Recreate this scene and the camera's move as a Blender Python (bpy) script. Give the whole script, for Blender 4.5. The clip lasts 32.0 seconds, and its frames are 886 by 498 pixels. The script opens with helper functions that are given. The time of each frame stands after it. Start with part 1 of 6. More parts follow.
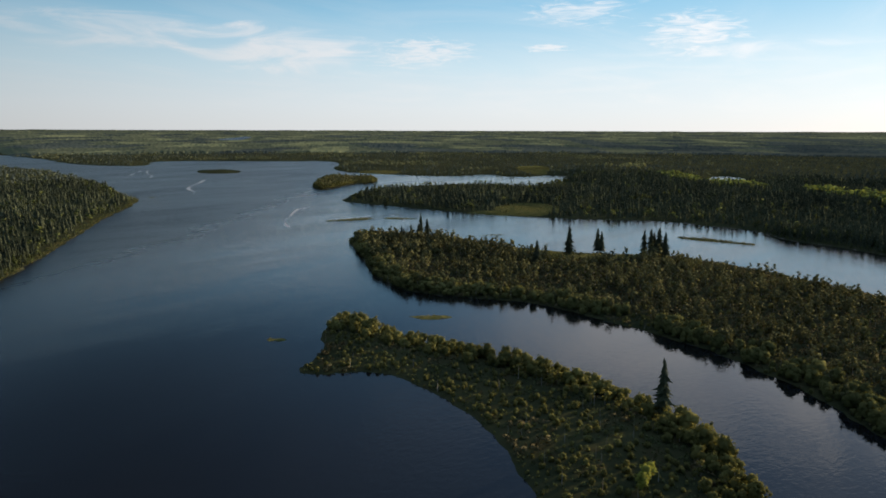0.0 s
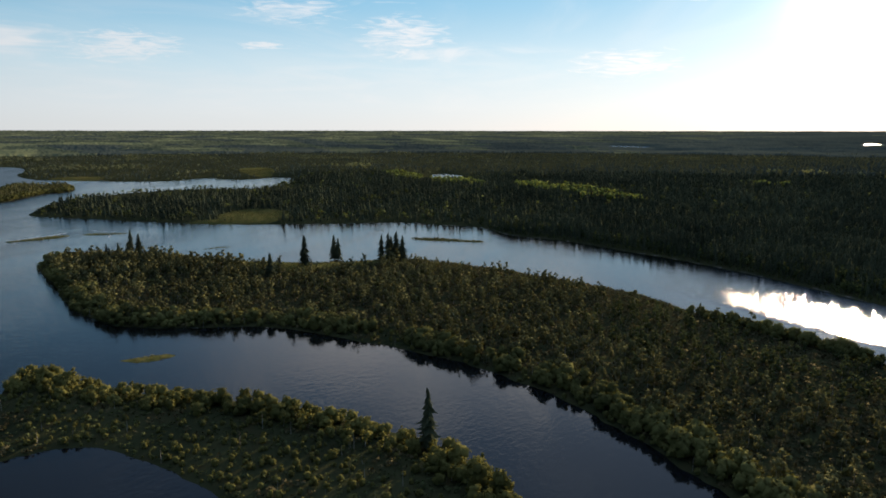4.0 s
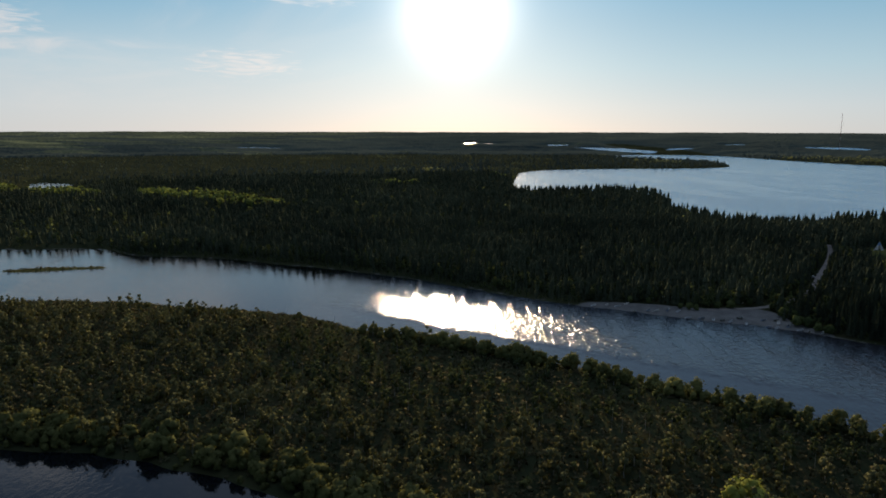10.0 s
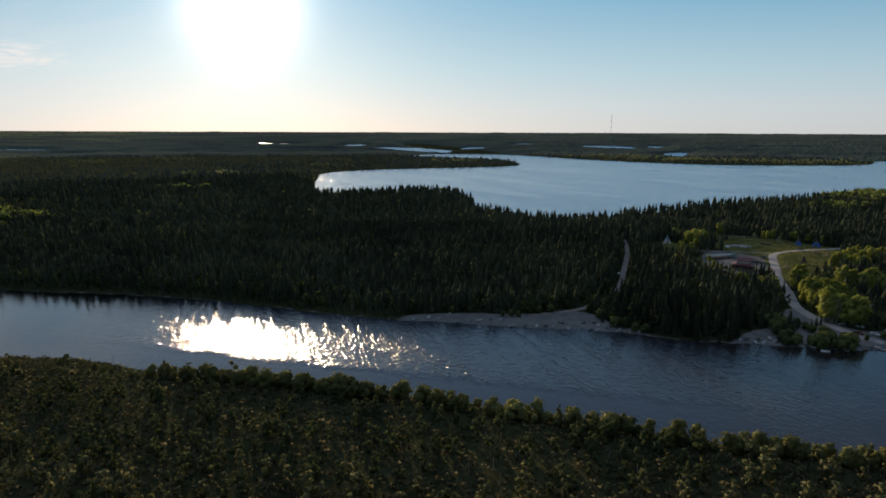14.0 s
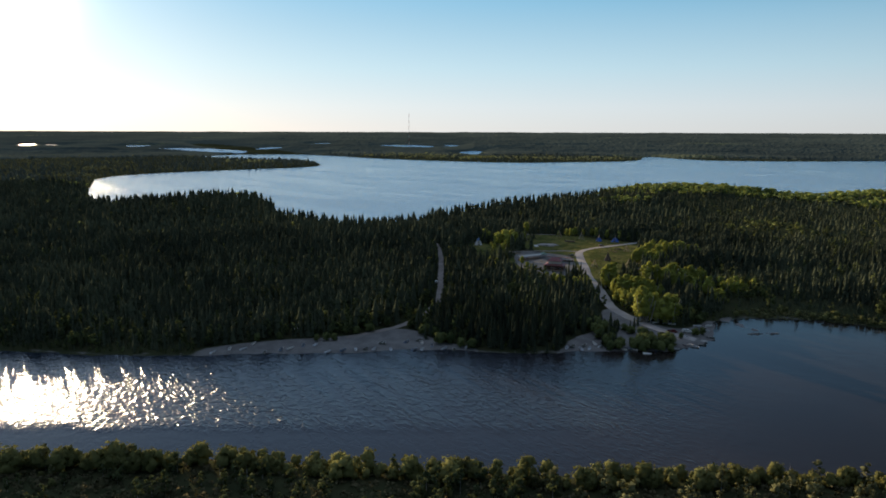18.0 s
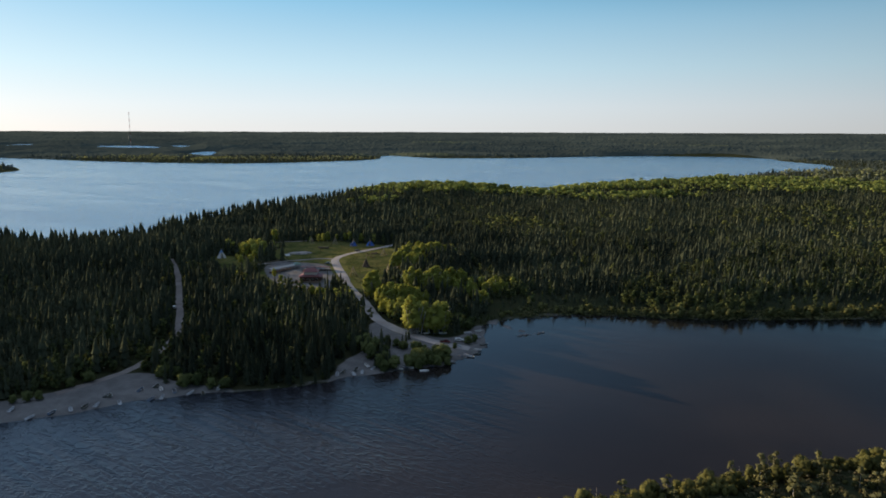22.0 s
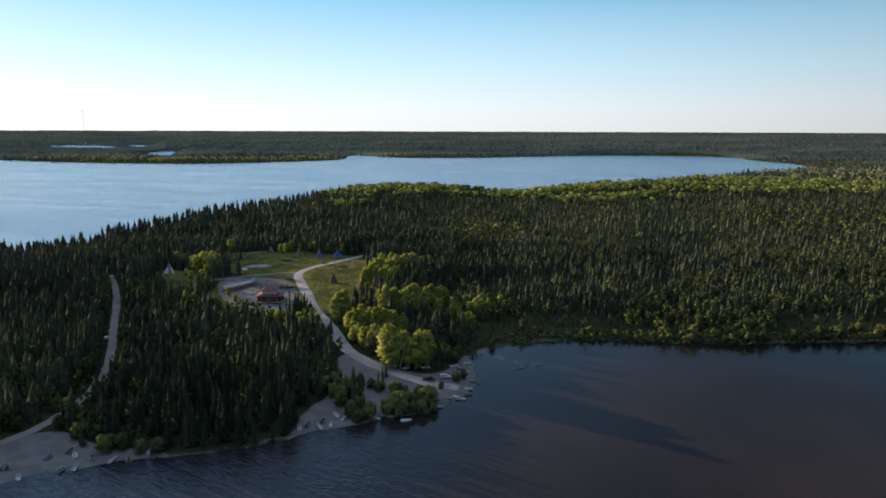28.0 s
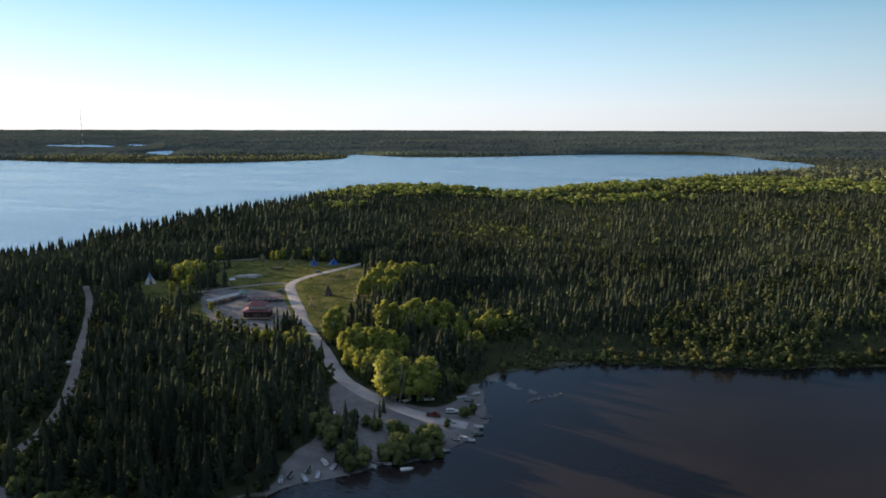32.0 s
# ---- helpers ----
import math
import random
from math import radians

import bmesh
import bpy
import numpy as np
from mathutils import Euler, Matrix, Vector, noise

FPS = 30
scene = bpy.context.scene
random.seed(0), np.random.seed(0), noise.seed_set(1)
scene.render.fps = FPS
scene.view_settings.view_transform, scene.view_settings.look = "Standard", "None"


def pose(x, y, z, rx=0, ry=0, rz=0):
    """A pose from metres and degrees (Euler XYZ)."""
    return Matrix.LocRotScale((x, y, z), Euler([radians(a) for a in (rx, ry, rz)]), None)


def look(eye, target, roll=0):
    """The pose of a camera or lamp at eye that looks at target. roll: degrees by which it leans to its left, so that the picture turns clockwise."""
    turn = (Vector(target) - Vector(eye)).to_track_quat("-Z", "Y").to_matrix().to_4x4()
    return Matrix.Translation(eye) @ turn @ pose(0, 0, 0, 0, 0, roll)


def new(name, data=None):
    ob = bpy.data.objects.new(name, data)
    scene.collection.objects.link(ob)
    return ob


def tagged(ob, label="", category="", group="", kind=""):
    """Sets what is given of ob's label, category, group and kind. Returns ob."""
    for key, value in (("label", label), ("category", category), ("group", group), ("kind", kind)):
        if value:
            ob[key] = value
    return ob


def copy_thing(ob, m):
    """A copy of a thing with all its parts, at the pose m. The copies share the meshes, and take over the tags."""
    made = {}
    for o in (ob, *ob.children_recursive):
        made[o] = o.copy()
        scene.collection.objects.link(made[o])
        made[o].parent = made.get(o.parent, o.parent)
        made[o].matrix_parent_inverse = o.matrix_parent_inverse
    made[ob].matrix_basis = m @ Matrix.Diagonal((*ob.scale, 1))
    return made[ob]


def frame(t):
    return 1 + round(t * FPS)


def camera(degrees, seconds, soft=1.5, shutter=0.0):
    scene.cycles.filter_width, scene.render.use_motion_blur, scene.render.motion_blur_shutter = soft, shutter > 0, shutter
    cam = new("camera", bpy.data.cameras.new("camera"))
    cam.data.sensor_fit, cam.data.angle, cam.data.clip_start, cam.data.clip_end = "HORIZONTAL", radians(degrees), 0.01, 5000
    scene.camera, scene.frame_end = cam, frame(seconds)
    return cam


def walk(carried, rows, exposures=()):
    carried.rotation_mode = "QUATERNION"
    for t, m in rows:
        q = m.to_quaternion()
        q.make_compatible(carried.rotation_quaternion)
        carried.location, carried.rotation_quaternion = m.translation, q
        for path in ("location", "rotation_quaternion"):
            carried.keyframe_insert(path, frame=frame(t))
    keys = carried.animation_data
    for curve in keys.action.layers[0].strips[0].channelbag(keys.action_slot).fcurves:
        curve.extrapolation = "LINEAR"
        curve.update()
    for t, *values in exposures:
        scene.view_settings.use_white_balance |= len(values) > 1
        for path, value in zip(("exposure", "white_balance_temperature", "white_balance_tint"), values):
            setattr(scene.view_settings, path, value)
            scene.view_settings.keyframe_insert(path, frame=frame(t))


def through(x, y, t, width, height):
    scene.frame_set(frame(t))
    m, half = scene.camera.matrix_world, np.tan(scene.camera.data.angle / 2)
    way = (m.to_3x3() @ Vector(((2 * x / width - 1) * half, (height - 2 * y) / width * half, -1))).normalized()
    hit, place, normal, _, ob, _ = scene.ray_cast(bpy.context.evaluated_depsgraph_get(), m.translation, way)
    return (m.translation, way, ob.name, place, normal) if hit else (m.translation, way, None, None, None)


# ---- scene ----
# ---- camera and its flight: seconds, east, north, height, heading to the right of north, pitch, roll ----
cam = camera(63.86, 32.0, soft=1.75)
FLIGHT = [
    (0, 143.69, -237.40, 107.17, -92.780, -9.633, 0.173),
    (0.5, 138.61, -237.68, 107.41, -91.046, -9.642, 0.163),
    (1, 133.52, -237.89, 107.70, -86.738, -9.647, 0.150),
    (1.5, 128.68, -238.19, 108.04, -83.258, -9.662, 0.133),
    (2, 123.98, -238.48, 108.44, -80.724, -9.667, 0.116),
    (2.5, 119.30, -238.65, 108.82, -78.439, -9.670, 0.102),
    (3, 114.38, -238.42, 109.10, -76.172, -9.683, 0.092),
    (3.5, 108.96, -237.92, 109.26, -73.815, -9.672, 0.083),
    (4, 103.32, -237.01, 109.27, -70.899, -9.662, 0.080),
    (4.5, 97.55, -235.76, 109.19, -67.898, -9.652, 0.080),
    (5, 91.79, -234.25, 109.07, -64.869, -9.643, 0.081),
    (5.5, 86.12, -232.56, 108.94, -61.868, -9.632, 0.079),
    (6, 80.68, -230.78, 108.86, -59.197, -9.619, 0.074),
    (6.5, 75.40, -228.89, 108.85, -56.668, -9.601, 0.069),
    (7, 70.51, -226.89, 108.88, -54.279, -9.590, 0.067),
    (7.5, 65.90, -225.09, 108.94, -52.071, -9.575, 0.069),
    (8, 61.40, -223.18, 109.05, -49.996, -9.560, 0.074),
    (8.5, 56.95, -220.86, 109.20, -47.918, -9.551, 0.085),
    (9, 52.44, -218.31, 109.36, -45.858, -9.559, 0.095),
    (9.5, 48.08, -215.48, 109.52, -43.813, -9.558, 0.106),
    (10, 43.84, -212.32, 109.66, -41.770, -9.563, 0.116),
    (10.5, 39.79, -208.94, 109.74, -39.755, -9.555, 0.127),
    (11, 35.89, -205.51, 109.78, -37.731, -9.542, 0.143),
    (11.5, 31.93, -202.08, 109.81, -35.696, -9.542, 0.160),
    (12, 28.13, -198.54, 109.88, -33.663, -9.538, 0.173),
    (12.5, 24.56, -194.92, 109.99, -31.642, -9.524, 0.180),
    (13, 21.24, -191.20, 110.12, -29.649, -9.537, 0.182),
    (13.5, 18.00, -187.41, 110.28, -27.628, -9.545, 0.184),
    (14, 14.95, -183.51, 110.45, -25.623, -9.545, 0.183),
    (14.5, 12.03, -179.43, 110.61, -23.622, -9.551, 0.180),
    (15, 9.29, -175.09, 110.77, -21.628, -9.552, 0.175),
    (15.5, 6.70, -170.49, 110.94, -19.634, -9.551, 0.169),
    (16, 4.26, -165.64, 111.09, -17.640, -9.552, 0.164),
    (16.5, 1.96, -160.52, 111.23, -15.644, -9.559, 0.160),
    (17, -0.20, -155.13, 111.34, -13.634, -9.577, 0.160),
    (17.5, -2.20, -149.62, 111.42, -11.620, -9.583, 0.159),
    (18, -4.15, -144.00, 111.49, -9.623, -9.578, 0.157),
    (18.5, -6.03, -138.34, 111.49, -7.575, -9.581, 0.152),
    (19, -7.62, -132.48, 111.47, -5.481, -9.579, 0.148),
    (19.5, -9.06, -126.72, 111.40, -3.451, -9.575, 0.149),
    (20, -10.14, -121.01, 111.30, -1.437, -9.562, 0.152),
    (20.5, -10.97, -115.46, 111.17, 0.501, -9.567, 0.161),
    (21, -11.62, -110.02, 111.07, 3.394, -9.562, 0.173),
    (21.5, -12.27, -104.59, 111.02, 7.329, -9.545, 0.186),
    (22, -12.86, -99.21, 110.92, 11.145, -9.568, 0.200),
    (22.5, -13.28, -93.90, 110.83, 13.939, -9.582, 0.218),
    (23, -13.58, -88.72, 110.77, 14.420, -9.582, 0.238),
    (23.5, -13.70, -83.64, 110.75, 14.342, -9.585, 0.257),
    (24, -13.62, -78.81, 110.75, 14.235, -9.593, 0.270),
    (24.5, -13.36, -74.11, 110.76, 14.136, -9.606, 0.276),
    (25, -12.81, -69.34, 110.78, 14.064, -9.612, 0.274),
    (25.5, -12.18, -64.53, 110.77, 14.010, -9.615, 0.269),
    (26, -11.49, -59.70, 110.75, 13.976, -9.617, 0.260),
    (26.5, -10.76, -54.87, 110.70, 13.945, -9.618, 0.250),
    (27, -9.97, -50.06, 110.64, 13.915, -9.619, 0.237),
    (27.5, -9.12, -45.29, 110.57, 13.883, -9.620, 0.224),
    (28, -8.20, -40.58, 110.50, 13.836, -9.622, 0.211),
    (28.5, -7.28, -35.85, 110.49, 13.828, -9.632, 0.195),
    (29, -6.35, -31.09, 110.52, 13.803, -9.652, 0.179),
    (29.5, -5.32, -26.31, 110.60, 13.787, -9.672, 0.165),
    (30, -4.36, -21.30, 110.67, 13.788, -9.692, 0.155),
    (30.5, -3.24, -16.03, 110.63, 13.760, -9.717, 0.153),
    (31, -2.03, -10.59, 110.49, 13.728, -9.719, 0.155),
    (31.5, -0.96, -5.26, 110.26, 13.726, -9.718, 0.159),
    (32, -0.00, 0.00, 110.00, 13.700, -9.706, 0.165),
]
EXPOSURES = [(0.0, 1.08, 6250, 13), (3.5, 1.02, 6250, 13), (6.0, 0.88, 6250, 13), (8.5, 0.6, 6250, 13), (13.0, 0.57, 6250, 13), (14.0, 0.64, 6250, 13), (17.0, 0.88, 6250, 13), (20.0, 1.0, 6250, 13), (21.0, 0.87, 6250, 13), (22.0, 1.06, 6250, 14), (23.0, 1.2, 6250, 14), (32.0, 1.38, 6250, 16)]
walk(cam, [(t, pose(x, y, z, 90 + p, 0, -h) @ pose(0, 0, 0, 0, 0, r)) for t, x, y, z, h, p, r in FLIGHT], EXPOSURES)

# ---- sky and sun ----
SUN_BEARING, SUN_HEIGHT = -40.8, 9.2
SUN_DIR = Vector((math.sin(radians(SUN_BEARING)) * math.cos(radians(SUN_HEIGHT)),
                  math.cos(radians(SUN_BEARING)) * math.cos(radians(SUN_HEIGHT)), math.sin(radians(SUN_HEIGHT))))


class Nodes:
    """Small helper to write node trees in one line a node."""

    def __init__(self, tree):
        self.tree = tree
        tree.nodes.clear()

    def add(self, kind, inputs=None, **props):
        n = self.tree.nodes.new(kind)
        for k, v in props.items():
            setattr(n, k, v)
        for k, v in (inputs or {}).items():
            if hasattr(v, "is_output"):
                self.tree.links.new(v, n.inputs[k])
            else:
                n.inputs[k].default_value = v
        return n

    def math(self, op, a, b=0.0, clamp=False):
        return self.add("ShaderNodeMath", {0: a, 1: b}, operation=op, use_clamp=clamp).outputs[0]

    def mix(self, fac, a, b, blend="MIX"):
        n = self.add("ShaderNodeMix", data_type="RGBA", blend_type=blend)
        for i, v in ((0, fac), (6, a), (7, b)):
            if hasattr(v, "is_output"):
                self.tree.links.new(v, n.inputs[i])
            else:
                n.inputs[i].default_value = v
        return n.outputs[2]

    def ramp(self, fac, lo, hi):
        return self.add("ShaderNodeMapRange", {0: fac, 1: lo, 2: hi}, interpolation_type="SMOOTHSTEP").outputs[0]

    def noise(self, vec, scale, detail=3.0, rough=0.55, distort=0.0):
        return self.add("ShaderNodeTexNoise", {"Vector": vec, "Scale": scale, "Detail": detail, "Roughness": rough, "Distortion": distort}).outputs[0]

    def scaled(self, vec, x, y, z):
        return self.add("ShaderNodeVectorMath", {0: vec, 1: (x, y, z)}, operation="MULTIPLY").outputs[0]


def make_world():
    world = bpy.data.worlds.new("sky")
    scene.world = world
    world.use_nodes = True
    k = Nodes(world.node_tree)
    sky = k.add("ShaderNodeTexSky", sky_type="NISHITA", sun_disc=False, sun_elevation=radians(SUN_HEIGHT),
                sun_rotation=radians(SUN_BEARING), altitude=200.0, air_density=1.0, dust_density=0.4, ozone_density=2.0)
    d = k.add("ShaderNodeTexCoord").outputs["Generated"]
    sep = k.add("ShaderNodeSeparateXYZ", {0: d})
    up = sep.outputs[2]
    # clear evening air: pale at the horizon, blue above; overhead brightened to fill the shade
    air = k.add("ShaderNodeValToRGB", {0: k.math("MAXIMUM", up, 0.0)})
    stops = ((0.0, (0.80, 0.84, 0.82)), (0.03, (0.77, 0.86, 0.88)), (0.08, (0.58, 0.80, 0.88)), (0.165, (0.28, 0.58, 0.77)), (0.26, (0.175, 0.37, 0.58)), (0.42, (0.135, 0.25, 0.41)), (0.62, (0.19, 0.29, 0.43)), (1.0, (0.52, 0.64, 0.82)))
    ramp = air.color_ramp
    for i, (at, c) in enumerate(stops):
        e = ramp.elements[i] if i < 2 else ramp.elements.new(at)
        e.position, e.color = at, (*c, 1.0)
    # thin cirrus on a high flat layer: streaks that run together towards the horizon
    inv = k.math("DIVIDE", 1.0, k.math("MAXIMUM", k.math("ADD", up, 0.05), 0.02))
    flat = k.add("ShaderNodeCombineXYZ", {0: k.math("MULTIPLY", sep.outputs[0], inv), 1: k.math("MULTIPLY", sep.outputs[1], inv), 2: 0.0}).outputs[0]
    warp = k.add("ShaderNodeVectorRotate", {"Vector": flat, "Angle": radians(28)}, rotation_type="Z_AXIS").outputs[0]
    streak = k.noise(k.scaled(warp, 0.42, 1.0, 1.0), 0.8, 8.0, 0.6, 1.1)
    broad = k.noise(flat, 0.24, 2.0, 0.5)
    west = k.add("ShaderNodeVectorMath", {0: d, 1: (-0.97, -0.24, 0.0)}, operation="DOT_PRODUCT").outputs["Value"]
    cloud = k.math("MULTIPLY", k.math("MULTIPLY", k.ramp(streak, 0.42, 0.66), k.ramp(broad, 0.30, 0.52)), k.ramp(west, 0.30, 0.75))
    cloud = k.math("MULTIPLY", k.math("MULTIPLY", cloud, k.ramp(up, 0.015, 0.07)), 0.16)
    # haze over the western horizon, and the bright air round the sun
    dot = k.math("MAXIMUM", k.add("ShaderNodeVectorMath", {0: d, 1: SUN_DIR}, operation="DOT_PRODUCT").outputs["Value"], 0.0)
    glow = k.math("ADD", k.math("MULTIPLY", k.math("POWER", dot, 620.0), 2.4), k.math("ADD", k.math("MULTIPLY", k.math("POWER", dot, 70.0), 0.24), k.math("MULTIPLY", k.math("POWER", dot, 9.0), 0.14)))
    col = k.mix(cloud, air.outputs[0], (0.92, 0.91, 0.88, 1.0))
    # single banks and wisps: bearing, height, half-width, half-height in degrees, strength
    puff = k.noise(k.scaled(d, 8.0, 8.0, 46.0), 1.0, 7.0, 0.58, 0.9)
    wisp = k.noise(k.scaled(d, 22.0, 22.0, 150.0), 1.0, 6.0, 0.62, 1.4)
    for b, e, w, h, much, soft in ((-105, 6.0, 8, 2.0, 0.85, 1.5), (-117, 6.8, 8, 1.7, 0.6, 1.7), (-94.5, 5.7, 4.4, 1.3, 0.75, 1.5), (-82.5, 8.7, 4.4, 1.1, 0.7, 1.8), (-74.2, 7.0, 3.8, 1.7, 0.9, 1.8), (-84.3, 6.1, 2.0, 0.35, 0.8, 1.2),
                                   (-70, 5.7, 6.0, 0.6, 0.7, 1.4), (-70, 3.9, 15, 3.0, 0.75, 3.2), (-56.8, 4.8, 4.0, 1.2, 0.95, 1.4), (-92, 2.6, 22, 2.2, 0.45, 3.2), (-52, 9.6, 4, 0.5, 0.6, 1.6), (-72, 17, 22, 7.0, 0.9, 1.1)):
        side = (math.cos(radians(b)), -math.sin(radians(b)), 0.0)
        ahead = (math.sin(radians(b)), math.cos(radians(b)), 0.0)
        u = k.math("DIVIDE", k.add("ShaderNodeVectorMath", {0: d, 1: side}, operation="DOT_PRODUCT").outputs["Value"], math.sin(radians(w)))
        v = k.math("DIVIDE", k.math("SUBTRACT", up, math.sin(radians(e))), math.sin(radians(h)))
        m = k.math("SUBTRACT", 1.0, k.math("ADD", k.math("MULTIPLY", u, u), k.math("MULTIPLY", v, v)))
        m = k.ramp(k.math("ADD", m, k.math("MULTIPLY", k.math("SUBTRACT", wisp if w < 5 else puff, 0.5), 5.2 if w < 5 else 4.5)), 0.0, soft)
        m = k.math("MULTIPLY", m, k.ramp(k.add("ShaderNodeVectorMath", {0: d, 1: ahead}, operation="DOT_PRODUCT").outputs["Value"], 0.4, 0.8))
        col = k.mix(k.math("MULTIPLY", m, much), col, (0.95, 0.94, 0.91, 1.0))
    veil = k.math("MULTIPLY", k.math("MULTIPLY", k.ramp(west, 0.1, 0.8), 0.34), k.ramp(up, 0.16, 0.04))
    col = k.mix(veil, col, (0.86, 0.88, 0.88, 1.0))
    # away from the sun the evening sky is dimmer
    back = k.add("ShaderNodeVectorMath", {0: d, 1: SUN_DIR}, operation="DOT_PRODUCT").outputs["Value"]
    dim = k.math("ADD", 0.28, k.math("MULTIPLY", k.ramp(back, -0.9, 0.95), 0.72))
    high = k.math("MULTIPLY", k.ramp(up, 0.13, 0.30), k.ramp(up, 0.85, 0.55))
    dim = k.add("ShaderNodeMix", {0: high, 2: dim, 3: k.math("ADD", 0.26, k.math("MULTIPLY", k.ramp(back, 0.2, 0.95), 1.0))}).outputs[0]
    col = k.add("ShaderNodeVectorMath", {0: col, "Scale": dim}, operation="SCALE").outputs[0]
    col = k.mix(0.12, k.scaled(col, 10.0, 10.0, 10.0), sky.outputs[0])
    rays = k.add("ShaderNodeVectorMath", {0: (10.0, 9.2, 7.6), "Scale": glow}, operation="SCALE").outputs[0]
    lit = k.mix(1.0, col, rays, "ADD")
    bg = k.add("ShaderNodeBackground", {0: lit, 1: 0.05})
    k.add("ShaderNodeOutputWorld", {0: bg.outputs[0]})


make_world()
sun_data = bpy.data.lights.new("sun", "SUN")
sun_data.energy, sun_data.angle, sun_data.color = 3.4, radians(0.53), (1.0, 0.755, 0.46)
sun = new("sun", sun_data)
sun.matrix_world = look(SUN_DIR * 3000, (0, 0, 0))


# ---- materials ----
def material(name, build):
    m = bpy.data.materials.new(name)
    m.use_nodes = True
    k = Nodes(m.node_tree)
    shader = build(k)
    k.add("ShaderNodeOutputMaterial", {0: shader})
    return m


def where(k):
    return k.add("ShaderNodeNewGeometry").outputs["Position"]


def plain(name, color, rough=0.6, metal=0.0, vary=0.25, grain=6.0, bump=0.1):
    """Paint, metal, cloth or wood of one colour, with blotches, grain and a little relief."""
    def build(k):
        p = k.add("ShaderNodeTexCoord").outputs["Object"]
        rnd = k.add("ShaderNodeObjectInfo").outputs["Random"]
        blot = k.noise(p, grain * 0.25, 3.0)
        fine = k.noise(p, grain * 4.0, 4.0, 0.7)
        f = k.math("ADD", k.math("MULTIPLY", blot, 0.6), k.math("MULTIPLY", fine, 0.4))
        dark = tuple(c * (1 - vary) for c in color) + (1.0,)
        light = tuple(min(1.0, c * (1 + vary)) for c in color) + (1.0,)
        c = k.mix(k.ramp(f, 0.3, 0.7), dark, light)
        c = k.mix(k.math("MULTIPLY", rnd, 0.25), c, dark)
        b = k.add("ShaderNodeBump", {"Strength": bump, "Distance": 0.02, "Height": fine}).outputs[0]
        r = k.math("ADD", rough - 0.08, k.math("MULTIPLY", blot, 0.16), True)
        return k.add("ShaderNodeBsdfPrincipled", {"Base Color": c, "Roughness": r, "Metallic": metal, "Normal": b}).outputs[0]
    return material(name, build)


def foliage(name, dark, light, through=0.35, patch=0.02, rough=0.6):
    """Leaves or needles: a tone for each plant, broad patches over the land, fine flecks; the sun shines through."""
    def build(k):
        p = where(k)
        tone = k.add("ShaderNodeAttribute", attribute_name="tone").outputs["Fac"]
        rnd = k.add("ShaderNodeObjectInfo").outputs["Random"]
        isl = k.add("ShaderNodeNewGeometry").outputs["Random Per Island"]
        broad = k.math("ADD", k.math("MULTIPLY", k.noise(p, patch, 3.0), 0.5), k.math("MULTIPLY", k.noise(p, patch * 0.3, 2.0), 0.5))
        f = k.math("ADD", k.math("MULTIPLY", tone, 0.42), k.math("MULTIPLY", k.ramp(broad, 0.36, 0.64), 0.46))
        f = k.math("ADD", f, k.math("MULTIPLY", isl, 0.08))
        f = k.math("ADD", f, k.math("MULTIPLY", k.math("SUBTRACT", rnd, 0.5), 0.3), True)
        c = k.mix(f, (*dark, 1.0), (*light, 1.0))
        a = k.add("ShaderNodeBsdfPrincipled", {"Base Color": c, "Roughness": rough, "Specular IOR Level": 0.0}).outputs[0]
        b = k.add("ShaderNodeBsdfTranslucent", {"Color": k.mix(0.5, c, (light[0] * 1.25, light[1] * 1.25, light[2] * 0.7, 1.0))}).outputs[0]
        return k.add("ShaderNodeMixShader", {0: through, 1: a, 2: b}).outputs[0]
    return material(name, build)


